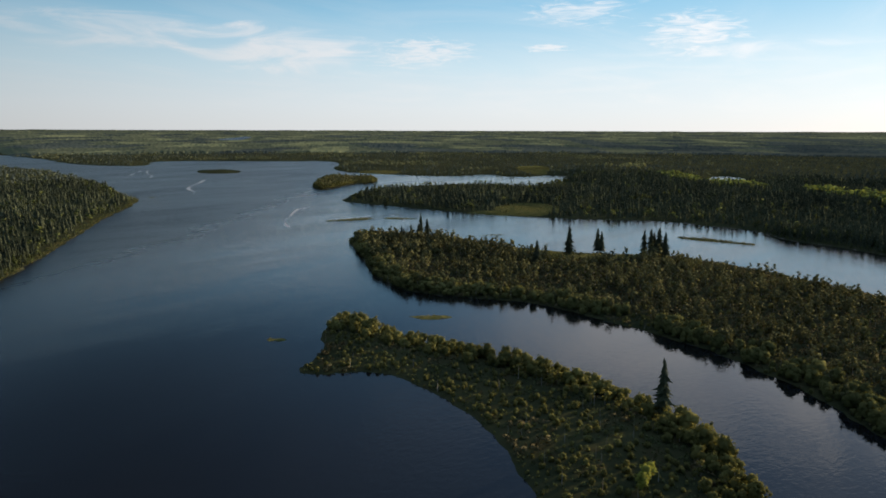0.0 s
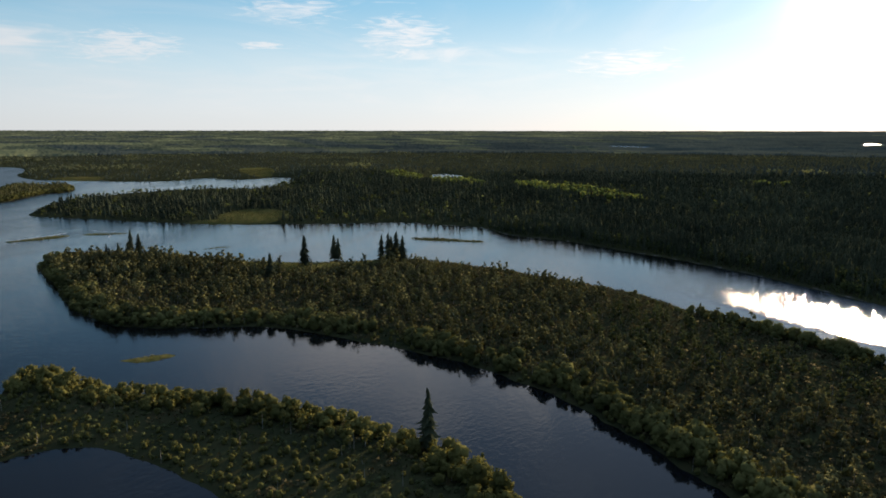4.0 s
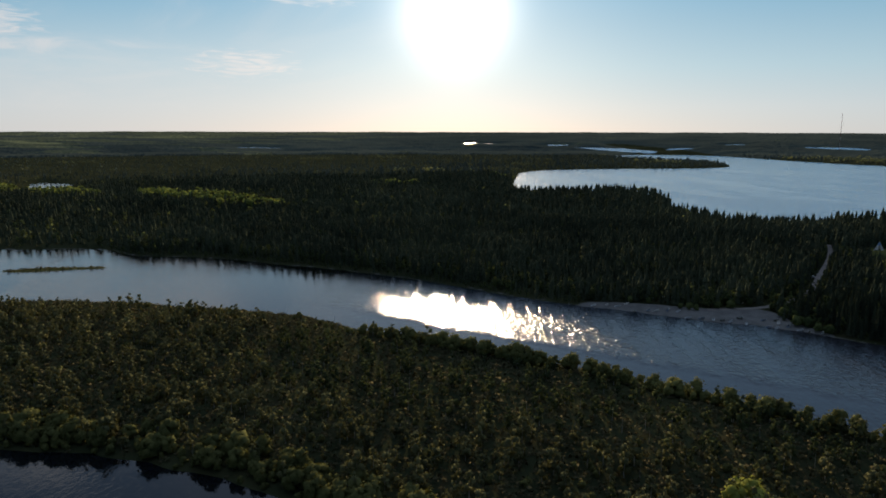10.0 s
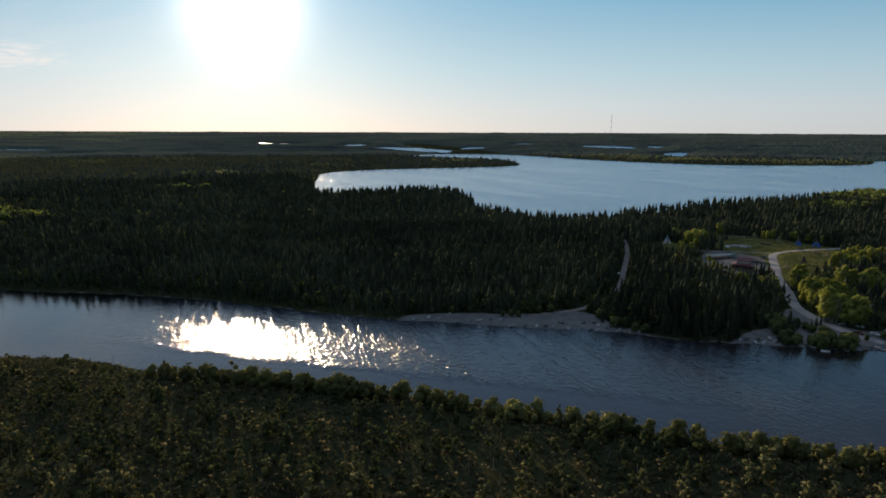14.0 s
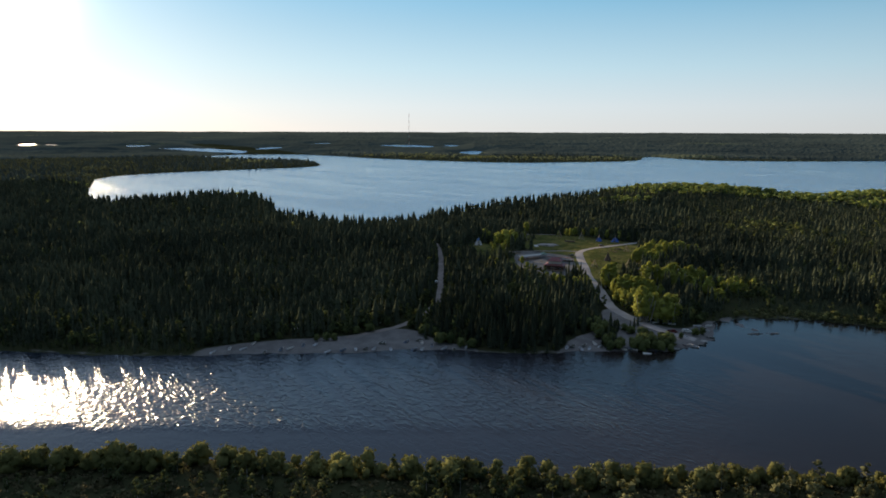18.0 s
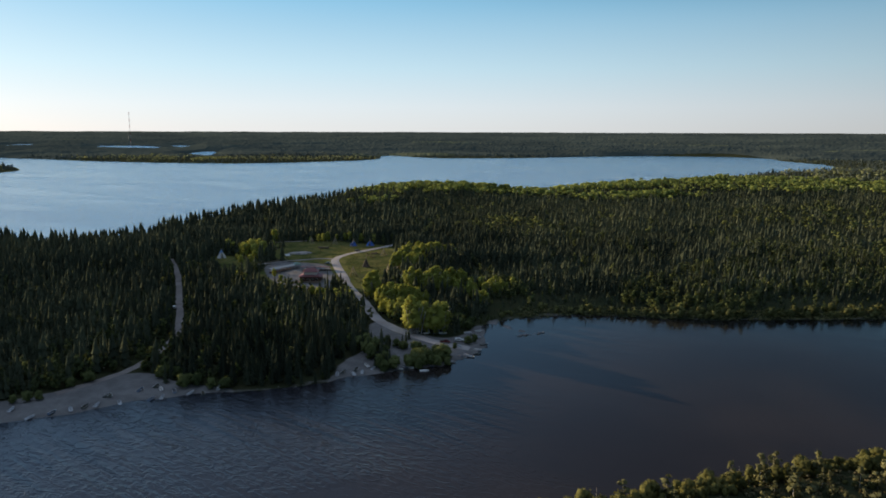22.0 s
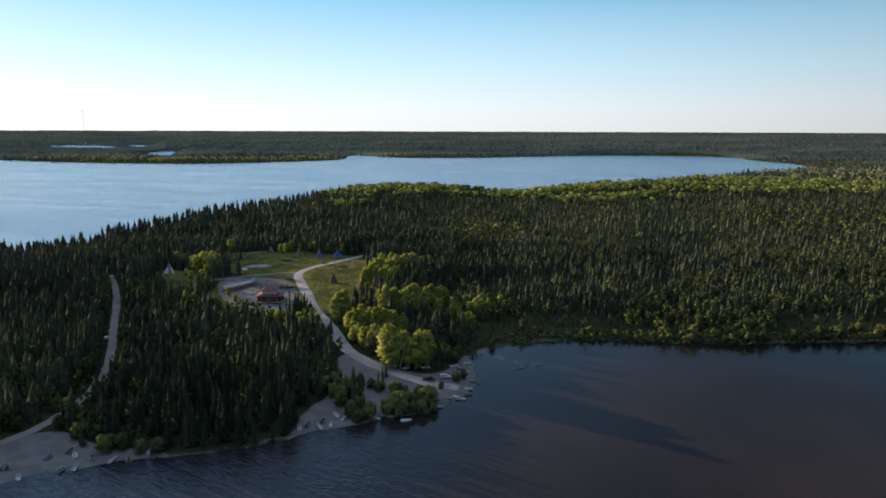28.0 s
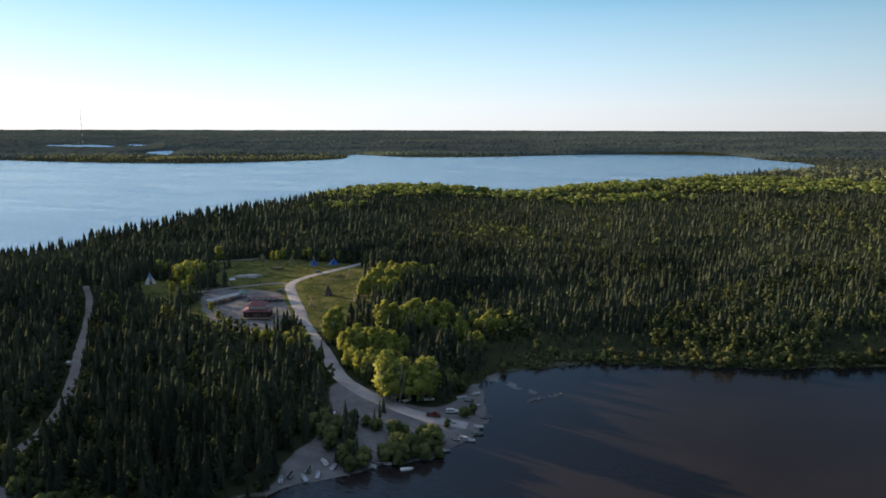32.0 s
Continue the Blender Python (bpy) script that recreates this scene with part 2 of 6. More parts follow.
def ground_material():
    """Forest floor; sand and gravel where "bare" is above nought, meadow where "meadow" is."""
    def build(k):
        p = where(k)
        a, b, c = k.noise(p, 0.012, 4.0), k.noise(p, 0.11, 5.0, 0.65), k.noise(p, 1.3, 4.0, 0.7)
        fine = k.noise(p, 7.0, 3.0, 0.8)
        col = k.mix(k.ramp(a, 0.35, 0.65), (0.034, 0.042, 0.022, 1), (0.060, 0.066, 0.032, 1))
        col = k.mix(k.math("MULTIPLY", k.ramp(b, 0.45, 0.75), 0.7), col, (0.060, 0.050, 0.026, 1))
        col = k.mix(k.math("MULTIPLY", k.ramp(c, 0.5, 0.8), 0.5), col, (0.016, 0.018, 0.010, 1))
        edge = k.math("ADD", k.math("MULTIPLY", k.math("SUBTRACT", b, 0.5), 5.0), k.math("MULTIPLY", k.math("SUBTRACT", c, 0.5), 3.0))
        mead = k.add("ShaderNodeAttribute", attribute_name="meadow").outputs["Fac"]
        grass = k.mix(k.ramp(b, 0.35, 0.65), (0.085, 0.105, 0.030, 1), (0.190, 0.180, 0.062, 1))
        grass = k.mix(k.math("MULTIPLY", k.ramp(c, 0.45, 0.75), 0.5), grass, (0.15, 0.115, 0.065, 1))
        col = k.mix(k.ramp(k.math("ADD", mead, edge), -1.0, 1.5), col, grass)
        bare = k.add("ShaderNodeAttribute", attribute_name="bare").outputs["Fac"]
        sand = k.mix(k.ramp(b, 0.3, 0.7), (0.138, 0.136, 0.134, 1), (0.245, 0.240, 0.232, 1))
        sand = k.mix(k.math("MULTIPLY", k.ramp(c, 0.5, 0.75), 0.55), sand, (0.085, 0.078, 0.070, 1))
        sand = k.mix(k.math("MULTIPLY", fine, 0.3), sand, (0.36, 0.33, 0.30, 1))
        col = k.mix(k.ramp(k.math("ADD", bare, k.math("MULTIPLY", edge, 0.6)), -0.5, 0.9), col, sand)
        h = k.math("ADD", k.math("MULTIPLY", b, 1.4), k.math("MULTIPLY", c, 0.4))
        n = k.add("ShaderNodeBump", {"Strength": 0.6, "Distance": 0.5, "Height": h}).outputs[0]
        return k.add("ShaderNodeBsdfPrincipled", {"Base Color": col, "Roughness": 0.95, "Specular IOR Level": 0.0, "Normal": n}).outputs[0]
    return material("forest_floor", build)


def water_material():
    def build(k):
        p = where(k)
        turn = k.add("ShaderNodeVectorRotate", {"Vector": p, "Angle": radians(35)}, rotation_type="Z_AXIS").outputs[0]
        wind = k.add("ShaderNodeVectorRotate", {"Vector": p, "Angle": radians(SUN_BEARING)}, rotation_type="Z_AXIS").outputs[0]
        swell = k.noise(k.scaled(wind, 1.0, 0.5, 1.0), 0.52, 2.0, 0.5, 0.7)
        chop = k.noise(k.scaled(turn, 0.6, 1.0, 1.0), 1.3, 3.0, 0.6)
        calm = k.ramp(k.noise(k.scaled(turn, 0.25, 1.0, 1.0), 0.012, 4.0, 0.6, 0.8), 0.35, 0.68)
        # the wind ruffles the northern channel and the lake; the water between the islands lies calm
        off = k.add("ShaderNodeVectorMath", {0: p, 1: (-60.0, 0.0, 0.0)}, operation="DISTANCE").outputs["Value"]
        open_water = k.ramp(off, 260.0, 900.0)
        chan = k.add("ShaderNodeVectorMath", {0: k.scaled(p, 0.8, 1.0, 1.0), 1: (-125.0, 140.0, 0.0)}, operation="DISTANCE").outputs["Value"]
        gust = k.math("ADD", 0.24, k.math("MULTIPLY", k.ramp(chan, 190.0, 90.0), 1.9))
        at = k.add("ShaderNodeSeparateXYZ", {0: p})
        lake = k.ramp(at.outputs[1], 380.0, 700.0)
        wide_reach = k.math("MULTIPLY", k.ramp(at.outputs[1], -290.0, -620.0), k.math("SUBTRACT", 1.0, lake))
        west = k.math("MULTIPLY", k.ramp(at.outputs[0], -180.0, -600.0), k.math("SUBTRACT", 1.0, lake))
        gust = k.math("ADD", gust, k.math("ADD", k.math("MULTIPLY", k.math("MULTIPLY", open_water, k.math("ADD", 0.3, lake)), 1.3), k.math("MULTIPLY", west, k.math("ADD", 0.35, k.math("MULTIPLY", wide_reach, 1.1)))))
        h = k.math("ADD", k.math("MULTIPLY", swell, 0.66), k.math("MULTIPLY", chop, 0.11))
        lanes = k.ramp(k.noise(k.scaled(wind, 1.0, 0.09, 1.0), 0.16, 3.0, 0.6, 0.4), 0.36, 0.62)
        rough_water = k.ramp(chan, 190.0, 90.0)
        # a calm strip in the lee of the long island
        lee = k.math("SUBTRACT", k.math("SUBTRACT", at.outputs[1], k.math("MULTIPLY", at.outputs[0], 0.16)), 78.0)
        shelter = k.math("MULTIPLY", k.ramp(k.math("ADD", lee, k.math("MULTIPLY", k.noise(p, 0.05, 2.0), 12.0)), 46.0, 34.0), rough_water)
        gust = k.math("MULTIPLY", gust, k.math("SUBTRACT", 1.0, k.math("MULTIPLY", shelter, 0.85)))
        gust = k.math("MULTIPLY", gust, k.math("SUBTRACT", 1.0, k.math("MULTIPLY", k.math("MULTIPLY", k.math("SUBTRACT", 1.0, lanes), 0.4), rough_water)))
        h = k.math("MULTIPLY", h, k.math("MULTIPLY", gust, k.math("ADD", 0.4, k.math("MULTIPLY", calm, 0.6))))
        n = k.add("ShaderNodeBump", {"Strength": 1.0, "Distance": 0.6, "Height": h}).outputs[0]
        bay = k.ramp(k.add("ShaderNodeVectorMath", {0: p, 1: (110.0, 150.0, 0.0)}, operation="DISTANCE").outputs["Value"], 260.0, 60.0)
        cloudy = k.math("MULTIPLY", bay, k.math("ADD", 0.55, k.math("MULTIPLY", k.ramp(k.noise(p, 0.012, 3.0), 0.35, 0.7), 0.45)))
        # blue sky reflection put into the lake and channel colours; brown silt in the bay
        silt_and_sky = k.mix(cloudy, k.mix(lake, k.mix(k.math("MULTIPLY", rough_water, 0.9), (0.0062, 0.0080, 0.0115, 1), (0.024, 0.034, 0.050, 1)), (0.110, 0.260, 0.440, 1)), (0.040, 0.031, 0.027, 1))
        r = k.math("ADD", k.math("ADD", k.math("ADD", 0.05, k.math("MULTIPLY", k.ramp(chan, 190.0, 90.0), 0.06)), k.math("MULTIPLY", calm, 0.04)), k.math("ADD", k.math("MULTIPLY", open_water, 0.03), k.math("ADD", k.math("MULTIPLY", lake, 0.07), k.math("MULTIPLY", wide_reach, 0.22))))
        r = k.math("MULTIPLY", r, k.math("SUBTRACT", 1.0, k.math("MULTIPLY", shelter, 0.75)))
        return k.add("ShaderNodeBsdfPrincipled", {"Base Color": silt_and_sky, "Roughness": r, "IOR": 1.333, "Specular IOR Level": 0.5, "Normal": n}).outputs[0]
    return material("river_water", build)


def gravel_material(name, dark, light):
    def build(k):
        p = where(k)
        a, b, c = k.noise(p, 0.09, 4.0), k.noise(p, 0.7, 5.0, 0.65), k.noise(p, 9.0, 3.0, 0.8)
        col = k.mix(k.ramp(a, 0.3, 0.7), (*dark, 1), (*light, 1))
        col = k.mix(k.math("MULTIPLY", k.ramp(b, 0.5, 0.8), 0.6), col, tuple(x * 0.6 for x in dark) + (1,))
        col = k.mix(k.math("MULTIPLY", c, 0.35), col, tuple(x * 1.15 for x in light) + (1,))
        n = k.add("ShaderNodeBump", {"Strength": 0.6, "Distance": 0.08, "Height": k.math("ADD", b, k.math("MULTIPLY", c, 0.3))}).outputs[0]
        return k.add("ShaderNodeBsdfPrincipled", {"Base Color": col, "Roughness": 0.9, "Specular IOR Level": 0.0, "Normal": n}).outputs[0]
    return material(name, build)


M_GROUND = ground_material()
M_WATER = water_material()
M_ROAD = gravel_material("gravel_road", (0.31, 0.285, 0.27), (0.49, 0.455, 0.43))
M_TRACK = gravel_material("worn_gravel", (0.21, 0.185, 0.17), (0.34, 0.305, 0.28))
M_SPRUCE = foliage("spruce_needles", (0.017, 0.024, 0.020), (0.108, 0.127, 0.078), 0.18, 0.012)
M_YOUNG = foliage("young_birch_leaves", (0.042, 0.056, 0.030), (0.128, 0.150, 0.066), 0.22)
M_LEAF = foliage("birch_leaves", (0.068, 0.090, 0.038), (0.205, 0.232, 0.086), 0.25)
M_GOLDEN = foliage("golden_birch_leaves", (0.082, 0.086, 0.045), (0.232, 0.229, 0.104), 0.12)
M_GROVE = foliage("poplar_leaves", (0.212, 0.246, 0.058), (0.465, 0.475, 0.120), 0.34)
M_POPLAR = foliage("aspen_leaves", (0.110, 0.154, 0.052), (0.310, 0.360, 0.112), 0.32)
M_WILLOW = foliage("willow_leaves", (0.064, 0.072, 0.030), (0.220, 0.220, 0.080), 0.16, 0.035)
M_THICKET = foliage("island_willow_leaves", (0.080, 0.084, 0.032), (0.240, 0.232, 0.078), 0.25, 0.035)
M_BRUSH = foliage("undergrowth", (0.066, 0.060, 0.036), (0.160, 0.142, 0.076), 0.05, 0.05)
M_GRASS = foliage("marsh_grass", (0.105, 0.115, 0.050), (0.25, 0.235, 0.105), 0.08)
# haze put into the needle colours: bluer and paler for the distant spruces
M_FAR = foliage("hazed_far_spruce_needles", (0.050, 0.066, 0.062), (0.120, 0.145, 0.118), 0.0, 0.003)
M_MIDWOODS = foliage("hazed_mid_spruce_needles", (0.046, 0.063, 0.060), (0.145, 0.176, 0.146), 0.20, 0.006)
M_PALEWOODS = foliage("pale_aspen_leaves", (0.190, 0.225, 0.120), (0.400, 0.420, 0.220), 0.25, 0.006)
# haze put into the leaf colour: far birches greyer than the near ones
M_FARLEAF = foliage("hazed_birch_leaves", (0.100, 0.125, 0.085), (0.230, 0.255, 0.150), 0.22, 0.004)
M_FOAM_SHEEN = plain("pale_foam_and_sheen", (0.50, 0.53, 0.56), 0.7, 0, 0.3, 0.4, 0.2)
M_BARK = plain("bark", (0.09, 0.075, 0.06), 0.9, 0, 0.35, 3.0, 0.4)
M_PALE_BARK = plain("pale_bark", (0.42, 0.40, 0.36), 0.85, 0, 0.3, 3.0, 0.3)

# ---- the plan: shores in metres ----
NORTH_BANK = [(3200, 0), (1800, 60), (900, 160), (500, 229), (303, 257), (267, 263), (221, 270), (195, 279), (165, 291), (141, 299), (115, 297), (99, 293),
              (86, 284), (81, 266), (79, 248), (73, 236), (60, 226), (45, 216), (28, 216), (12, 213), (-5, 208), (-22, 201), (-37, 203), (-55, 203),
              (-80, 199), (-112, 187), (-145, 180), (-175, 173), (-206, 165), (-260, 161), (-310, 160), (-345, 152), (-400, 140), (-431, 127),
              (-475, 116), (-517, 99), (-568, 61), (-600, 64), (-624, 58)]
NORTH_BANK_WEST = [(-660, 22), (-696, -10), (-703, -67), (-714, -122), (-735, -197), (-770, -264), (-840, -356), (-888, -430), (-910, -442), (-985, -440),
                   (-1080, -432), (-1165, -385), (-1235, -310), (-1255, -210), (-1215, -144), (-1275, -100), (-1350, -55), (-1430, -40), (-1510, -35), (-1535, -75),
                   (-1475, -125), (-1475, -190), (-1560, -198), (-1500, -254), (-1460, -328), (-1493, -394), (-1555, -505), (-1600, -566),
                   (-1640, -585), (-1800, -640), (-1955, -640), (-2190, -715), (-2145, -870), (-2140, -1240), (-2020, -1250), (-1775, -1135),
                   (-1867, -1420), (-2210, -1700), (-2478, -2041), (-3200, -2600)]
SOUTH_BANK = [(-2900, -3300), (-2150, -2200), (-1760, -1550), (-1583, -1290), (-1196, -955), (-915, -770), (-914, -748), (-806, -711), (-662, -677),
              (-498, -622), (-400, -592), (-324, -568), (-100, -560), (300, -600), (1000, -700), (3200, -900)]
LAKE = [(-752, 885), (-690, 800), (-637, 836), (-583, 898), (-505, 945), (-434, 857), (-382, 755), (-342, 703), (-285, 658), (-240, 645), (-193, 643),
        (-172, 735), (-125, 836), (-88, 915), (-30, 965), (20, 1020), (77, 1135), (191, 1180), (320, 1110), (345, 1045), (462, 1112), (630, 1185),
        (707, 1232), (965, 1372), (1166, 1466), (1419, 1630), (1678, 1925), (1638, 2086), (1874, 2600), (1586, 2772), (1171, 2715), (766, 2565),
        (456, 2620), (380, 2900), (300, 2880), (276, 2505)]
LAKE_FAR = [(-20, 2325), (-209, 2275), (-410, 2330), (-744, 2518), (-1005, 2766), (-1300, 2960), (-1700, 3080), (-1780, 3000), (-1400, 2830), (-1459, 2490),
            (-1211, 2359), (-919, 2304), (-766, 2050), (-724, 1865), (-910, 1663), (-1089, 1378), (-900, 1085), (-830, 985)]
ISLAND_NEAR = [(-151, -319), (-156, -300), (-157, -282), (-153, -271), (-137, -257), (-114, -240), (-92, -229), (-62, -222), (-20, -216), (40, -206),
               (60, -190), (40, -168), (0, -158), (-46, -153), (-69, -152), (-95, -156), (-111, -161), (-132, -174), (-157, -196), (-178, -221),
               (-194, -247), (-206, -268), (-222, -286), (-238, -300), (-244, -314), (-232, -320), (-206, -317), (-190, -312), (-172, -313)]
ISLAND_SOUTH_SHORE = [(-575, -358), (-526, -362), (-445, -335), (-400, -322), (-368, -313), (-325, -291), (-306, -262), (-300, -235), (-292, -204), (-272, -183),
                      (-250, -162), (-222, -141), (-195, -121), (-165, -108), (-138, -99), (-115, -96), (-90, -92), (-40, -92), (40, -80), (130, -55), (330, 10)]
ISLAND_NORTH_SHORE = [(360, 68), (270, 84), (215, 93), (177, 96), (150, 96), (128, 95), (100, 91), (65, 87), (30, 81), (0, 75), (-30, 72), (-65, 69),
                      (-100, 69), (-130, 66), (-160, 59), (-188, 54), (-223, 46), (-255, 40), (-285, 40), (-325, 26), (-358, 5), (-398, -15), (-440, -45),
                      (-470, -74), (-466, -128), (-488, -190), (-530, -243), (-556, -262), (-580, -300), (-593, -338)]
SMALL_ISLAND = [(-1077, -510), (-1140, -498), (-1190, -488), (-1240, -476), (-1259, -437), (-1360, -448), (-1400, -487), (-1450, -520), (-1430, -562), (-1305, -565), (-1210, -550), (-1133, -540)]
FAR_ISLAND = [(-1500, -905), (-1510, -788), (-1694, -855), (-1683, -966)]
# low grassy bars: middle, length, width, bearing of the long axis
BARS = [(101, 275, 40, 5, 149), (-686, -389, 64, 15, -30), (-702, -331, 54, 10, 8), (-575, -223, 28, 6, -11), (-551, -6, 78, 15, 36), (-252, -264, 28, 9, -7),
        (-202, -342, 18, 6, -17), (-925, -745, 50, 8, -70)]
# low marsh meadows: middle and half-widths
MARSH = [(-492, -140, 55, 75), (-790, -170, 60, 45), (-735, -230, 40, 30), (-1330, 250, 55, 40), (-1660, -100, 150, 40),
         (-345, 2640, 70, 160), (-1560, -480, 60, 60)]
PONDS = [(-1432, 300, 210, 85, -71)]
# far ponds as flat-map outlines, placed to fit the camera's view
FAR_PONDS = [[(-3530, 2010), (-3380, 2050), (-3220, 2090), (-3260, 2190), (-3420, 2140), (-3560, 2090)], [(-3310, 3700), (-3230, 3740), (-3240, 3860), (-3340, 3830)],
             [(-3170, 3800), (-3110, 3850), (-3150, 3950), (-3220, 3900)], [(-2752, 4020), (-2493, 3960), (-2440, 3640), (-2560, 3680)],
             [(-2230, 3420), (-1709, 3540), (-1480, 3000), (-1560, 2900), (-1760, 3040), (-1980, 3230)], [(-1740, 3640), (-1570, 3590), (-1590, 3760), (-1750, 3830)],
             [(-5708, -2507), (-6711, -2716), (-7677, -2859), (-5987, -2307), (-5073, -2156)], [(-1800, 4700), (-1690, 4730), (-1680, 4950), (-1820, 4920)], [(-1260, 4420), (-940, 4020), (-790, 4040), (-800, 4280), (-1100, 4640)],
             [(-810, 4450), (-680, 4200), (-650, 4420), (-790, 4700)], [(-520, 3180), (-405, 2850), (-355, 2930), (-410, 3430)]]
# trees stay low here: middle and half-widths
LOW = [(-86, 455, 14, 26), (2, 336, 22, 18), (-1170, -320, 110, 110), (-1195, -130, 90, 110), (-1330, 235, 80, 65), (-64, 435, 26, 40), (-25, 365, 22, 18)]


def smooth_loop(points, rounds=2):
    """A rounded outline from corner points."""
    p = np.array(points, float)
    for _ in range(rounds):
        q = np.roll(p, -1, axis=0)
        p = np.stack([p * 0.75 + q * 0.25, p * 0.25 + q * 0.75], 1).reshape(-1, 2)
    return p


def oval(x, y, length, width, bearing, n=28):
    a = np.linspace(0, 2 * np.pi, n, endpoint=False)
    u, v = np.cos(a) * length / 2, np.sin(a) * width / 2 * (1 + 0.25 * np.sin(3 * a + x))
    b = radians(90 - bearing)
    # the long axis runs along the bearing
    return np.stack([x + u * math.cos(b) - v * math.sin(b), y + u * math.sin(b) + v * math.cos(b)], 1)


def signed(loop, px, py):
    """Distance to the outline, positive inside."""
    best, inside = np.full(px.shape, 1e18), np.zeros(px.shape, bool)
    a, b = loop, np.roll(loop, -1, axis=0)
    for (ax, ay), (bx, by) in zip(a, b):
        dx, dy = bx - ax, by - ay
        t = np.clip(((px - ax) * dx + (py - ay) * dy) / (dx * dx + dy * dy + 1e-9), 0, 1)
        best = np.minimum(best, (ax + t * dx - px) ** 2 + (ay + t * dy - py) ** 2)
        if dy:
            inside ^= ((ay > py) != (by > py)) & (px < ax + (py - ay) * dx / dy)
    return np.where(inside, 1, -1) * np.sqrt(best)


def wave_noise(x, y, size, seed):
    """Smooth random hills and hollows between about -1 and 1, made of a few crossed waves."""
    r = np.random.RandomState(seed)
    v = 0
    for i in range(9):
        a, w, ph = r.uniform(0, 6.28), 6.28 / size * r.uniform(0.5, 1.8), r.uniform(0, 6.28)
        v = v + np.sin((x * np.cos(a) + y * np.sin(a)) * w + ph + 1.3 * np.sin((x * np.sin(a) - y * np.cos(a)) * w * 0.7 + 2 * ph))
    return v / 4.5


def axis(lo, hi, step, reach, growth, most_lo, most_hi):
    """Grid lines, close together between lo and hi and wider apart beyond."""
    mid = list(np.arange(lo, hi + step / 2, step))
    left, right = [], []
    s, x = step, lo
    while x > -reach:
        s = min(s * growth, most_lo)
        x -= s
        left.append(x)
    s, x = step, hi
    while x < reach:
        s = min(s * growth, most_hi)
        x += s
        right.append(x)
    return np.array(left[::-1] + mid + right)


ROADS = {  # middle line and width
    "landing": ([(68, 240), (58, 245), (48, 254), (39, 267), (32, 280), (27, 294), (25, 308), (23, 325), (20, 346), (18, 362), (15, 388), (13, 415), (11, 447), (10, 472), (19, 487), (36, 501), (55, 522), (73, 536), (92, 542), (130, 560)], 6.5),
    "camp": ([(10, 474), (-2, 482), (-16, 475), (-30, 469), (-50, 464)], 3.6),
    "yard": ([(-20, 376), (-6, 367), (8, 372), (18, 378)], 4.0),
    "back": ([(-40, 560), (-26, 567), (-4, 576), (20, 590)], 4.0),
    "beach": ([(-120, 500), (-107, 452), (-98, 402), (-89, 345), (-82, 305), (-80, 275), (-83, 250), (-92, 232), (-104, 218), (-118, 207)], 4.0),
}


def line_distance(points, x, y):
    best = np.full(x.shape, 1e18)
    for (ax, ay), (bx, by) in zip(points[:-1], points[1:]):
        dx, dy = bx - ax, by - ay
        t = np.clip(((x - ax) * dx + (y - ay) * dy) / (dx * dx + dy * dy), 0, 1)
        best = np.minimum(best, np.hypot(ax + t * dx - x, ay + t * dy - y))
    return best


OPEN = [(-80, 496, 11, 13), (-15, 420, 34, 44), (12, 450, 35, 60), (22, 500, 46, 48), (-8, 505, 34, 38), (38, 440, 24, 44), (-66, 474, 17, 26), (-52, 496, 15, 16), (-66, 450, 10, 16), (36, 408, 20, 26), (28, 384, 14, 22), (-15, 550, 42, 18)]
BEACH = [(-186, 177), (-176, 166), (-145, 172), (-112, 180), (-80, 191), (-50, 196), (-42, 203), (-58, 210), (-70, 214), (-82, 228), (-96, 228), (-108, 214), (-146, 200), (-172, 187)]
LANDING = [(-6, 200), (12, 206), (28, 209), (45, 209), (62, 219), (78, 230), (86, 250), (90, 278), (82, 284), (76, 272), (66, 258), (52, 258), (44, 268), (34, 284), (27, 294), (20, 285), (20, 262), (14, 240), (2, 228)]
YARD = [(-47, 464), (-24, 468), (6, 455), (6, 424), (10, 393), (8, 376), (-6, 366), (-22, 382), (-38, 402)]


def in_ovals(x, y, ovals, edge=0.0):
    v = np.zeros(x.shape)
    for cx, cy, rx, ry in ovals:
        v = np.maximum(v, 1 - np.hypot((x - cx) / (rx + edge), (y - cy) / (ry + edge)))
    return v


def is_open(x, y):
    """True where no forest grows: clearings, roads, beaches."""
    m = in_ovals(x, y, OPEN) > 0
    for line, w in ROADS.values():
        m |= line_distance(line, x, y) < w / 2 + 1.8
    for loop in (BEACH, LANDING, YARD):
        m |= signed(smooth_loop(loop), x, y) > -1.0
    return m


GX, GY = axis(-660, 330, 5.5, 4900, 1.06, 48, 80), axis(-370, 640, 5.5, 4900, 1.06, 80, 48)
PX, PY = np.meshgrid(GX, GY)
RIVER = smooth_loop(NORTH_BANK + NORTH_BANK_WEST + SOUTH_BANK)
LAKE_LOOP = smooth_loop(LAKE + LAKE_FAR)
wob = 1.6 * wave_noise(PX, PY, 22, 5) + 1.2 * wave_noise(PX, PY, 9, 6)
inside_water = np.maximum(signed(RIVER, PX, PY), signed(LAKE_LOOP, PX, PY))
for o in PONDS:
    inside_water = np.maximum(inside_water, signed(oval(*o), PX, PY))
D_MAIN = -inside_water + wob
D_ISLE = np.maximum(signed(smooth_loop(ISLAND_NEAR), PX, PY), signed(smooth_loop(ISLAND_SOUTH_SHORE + ISLAND_NORTH_SHORE), PX, PY))
for o in (SMALL_ISLAND, FAR_ISLAND):
    D_ISLE = np.maximum(D_ISLE, signed(smooth_loop(o), PX, PY))
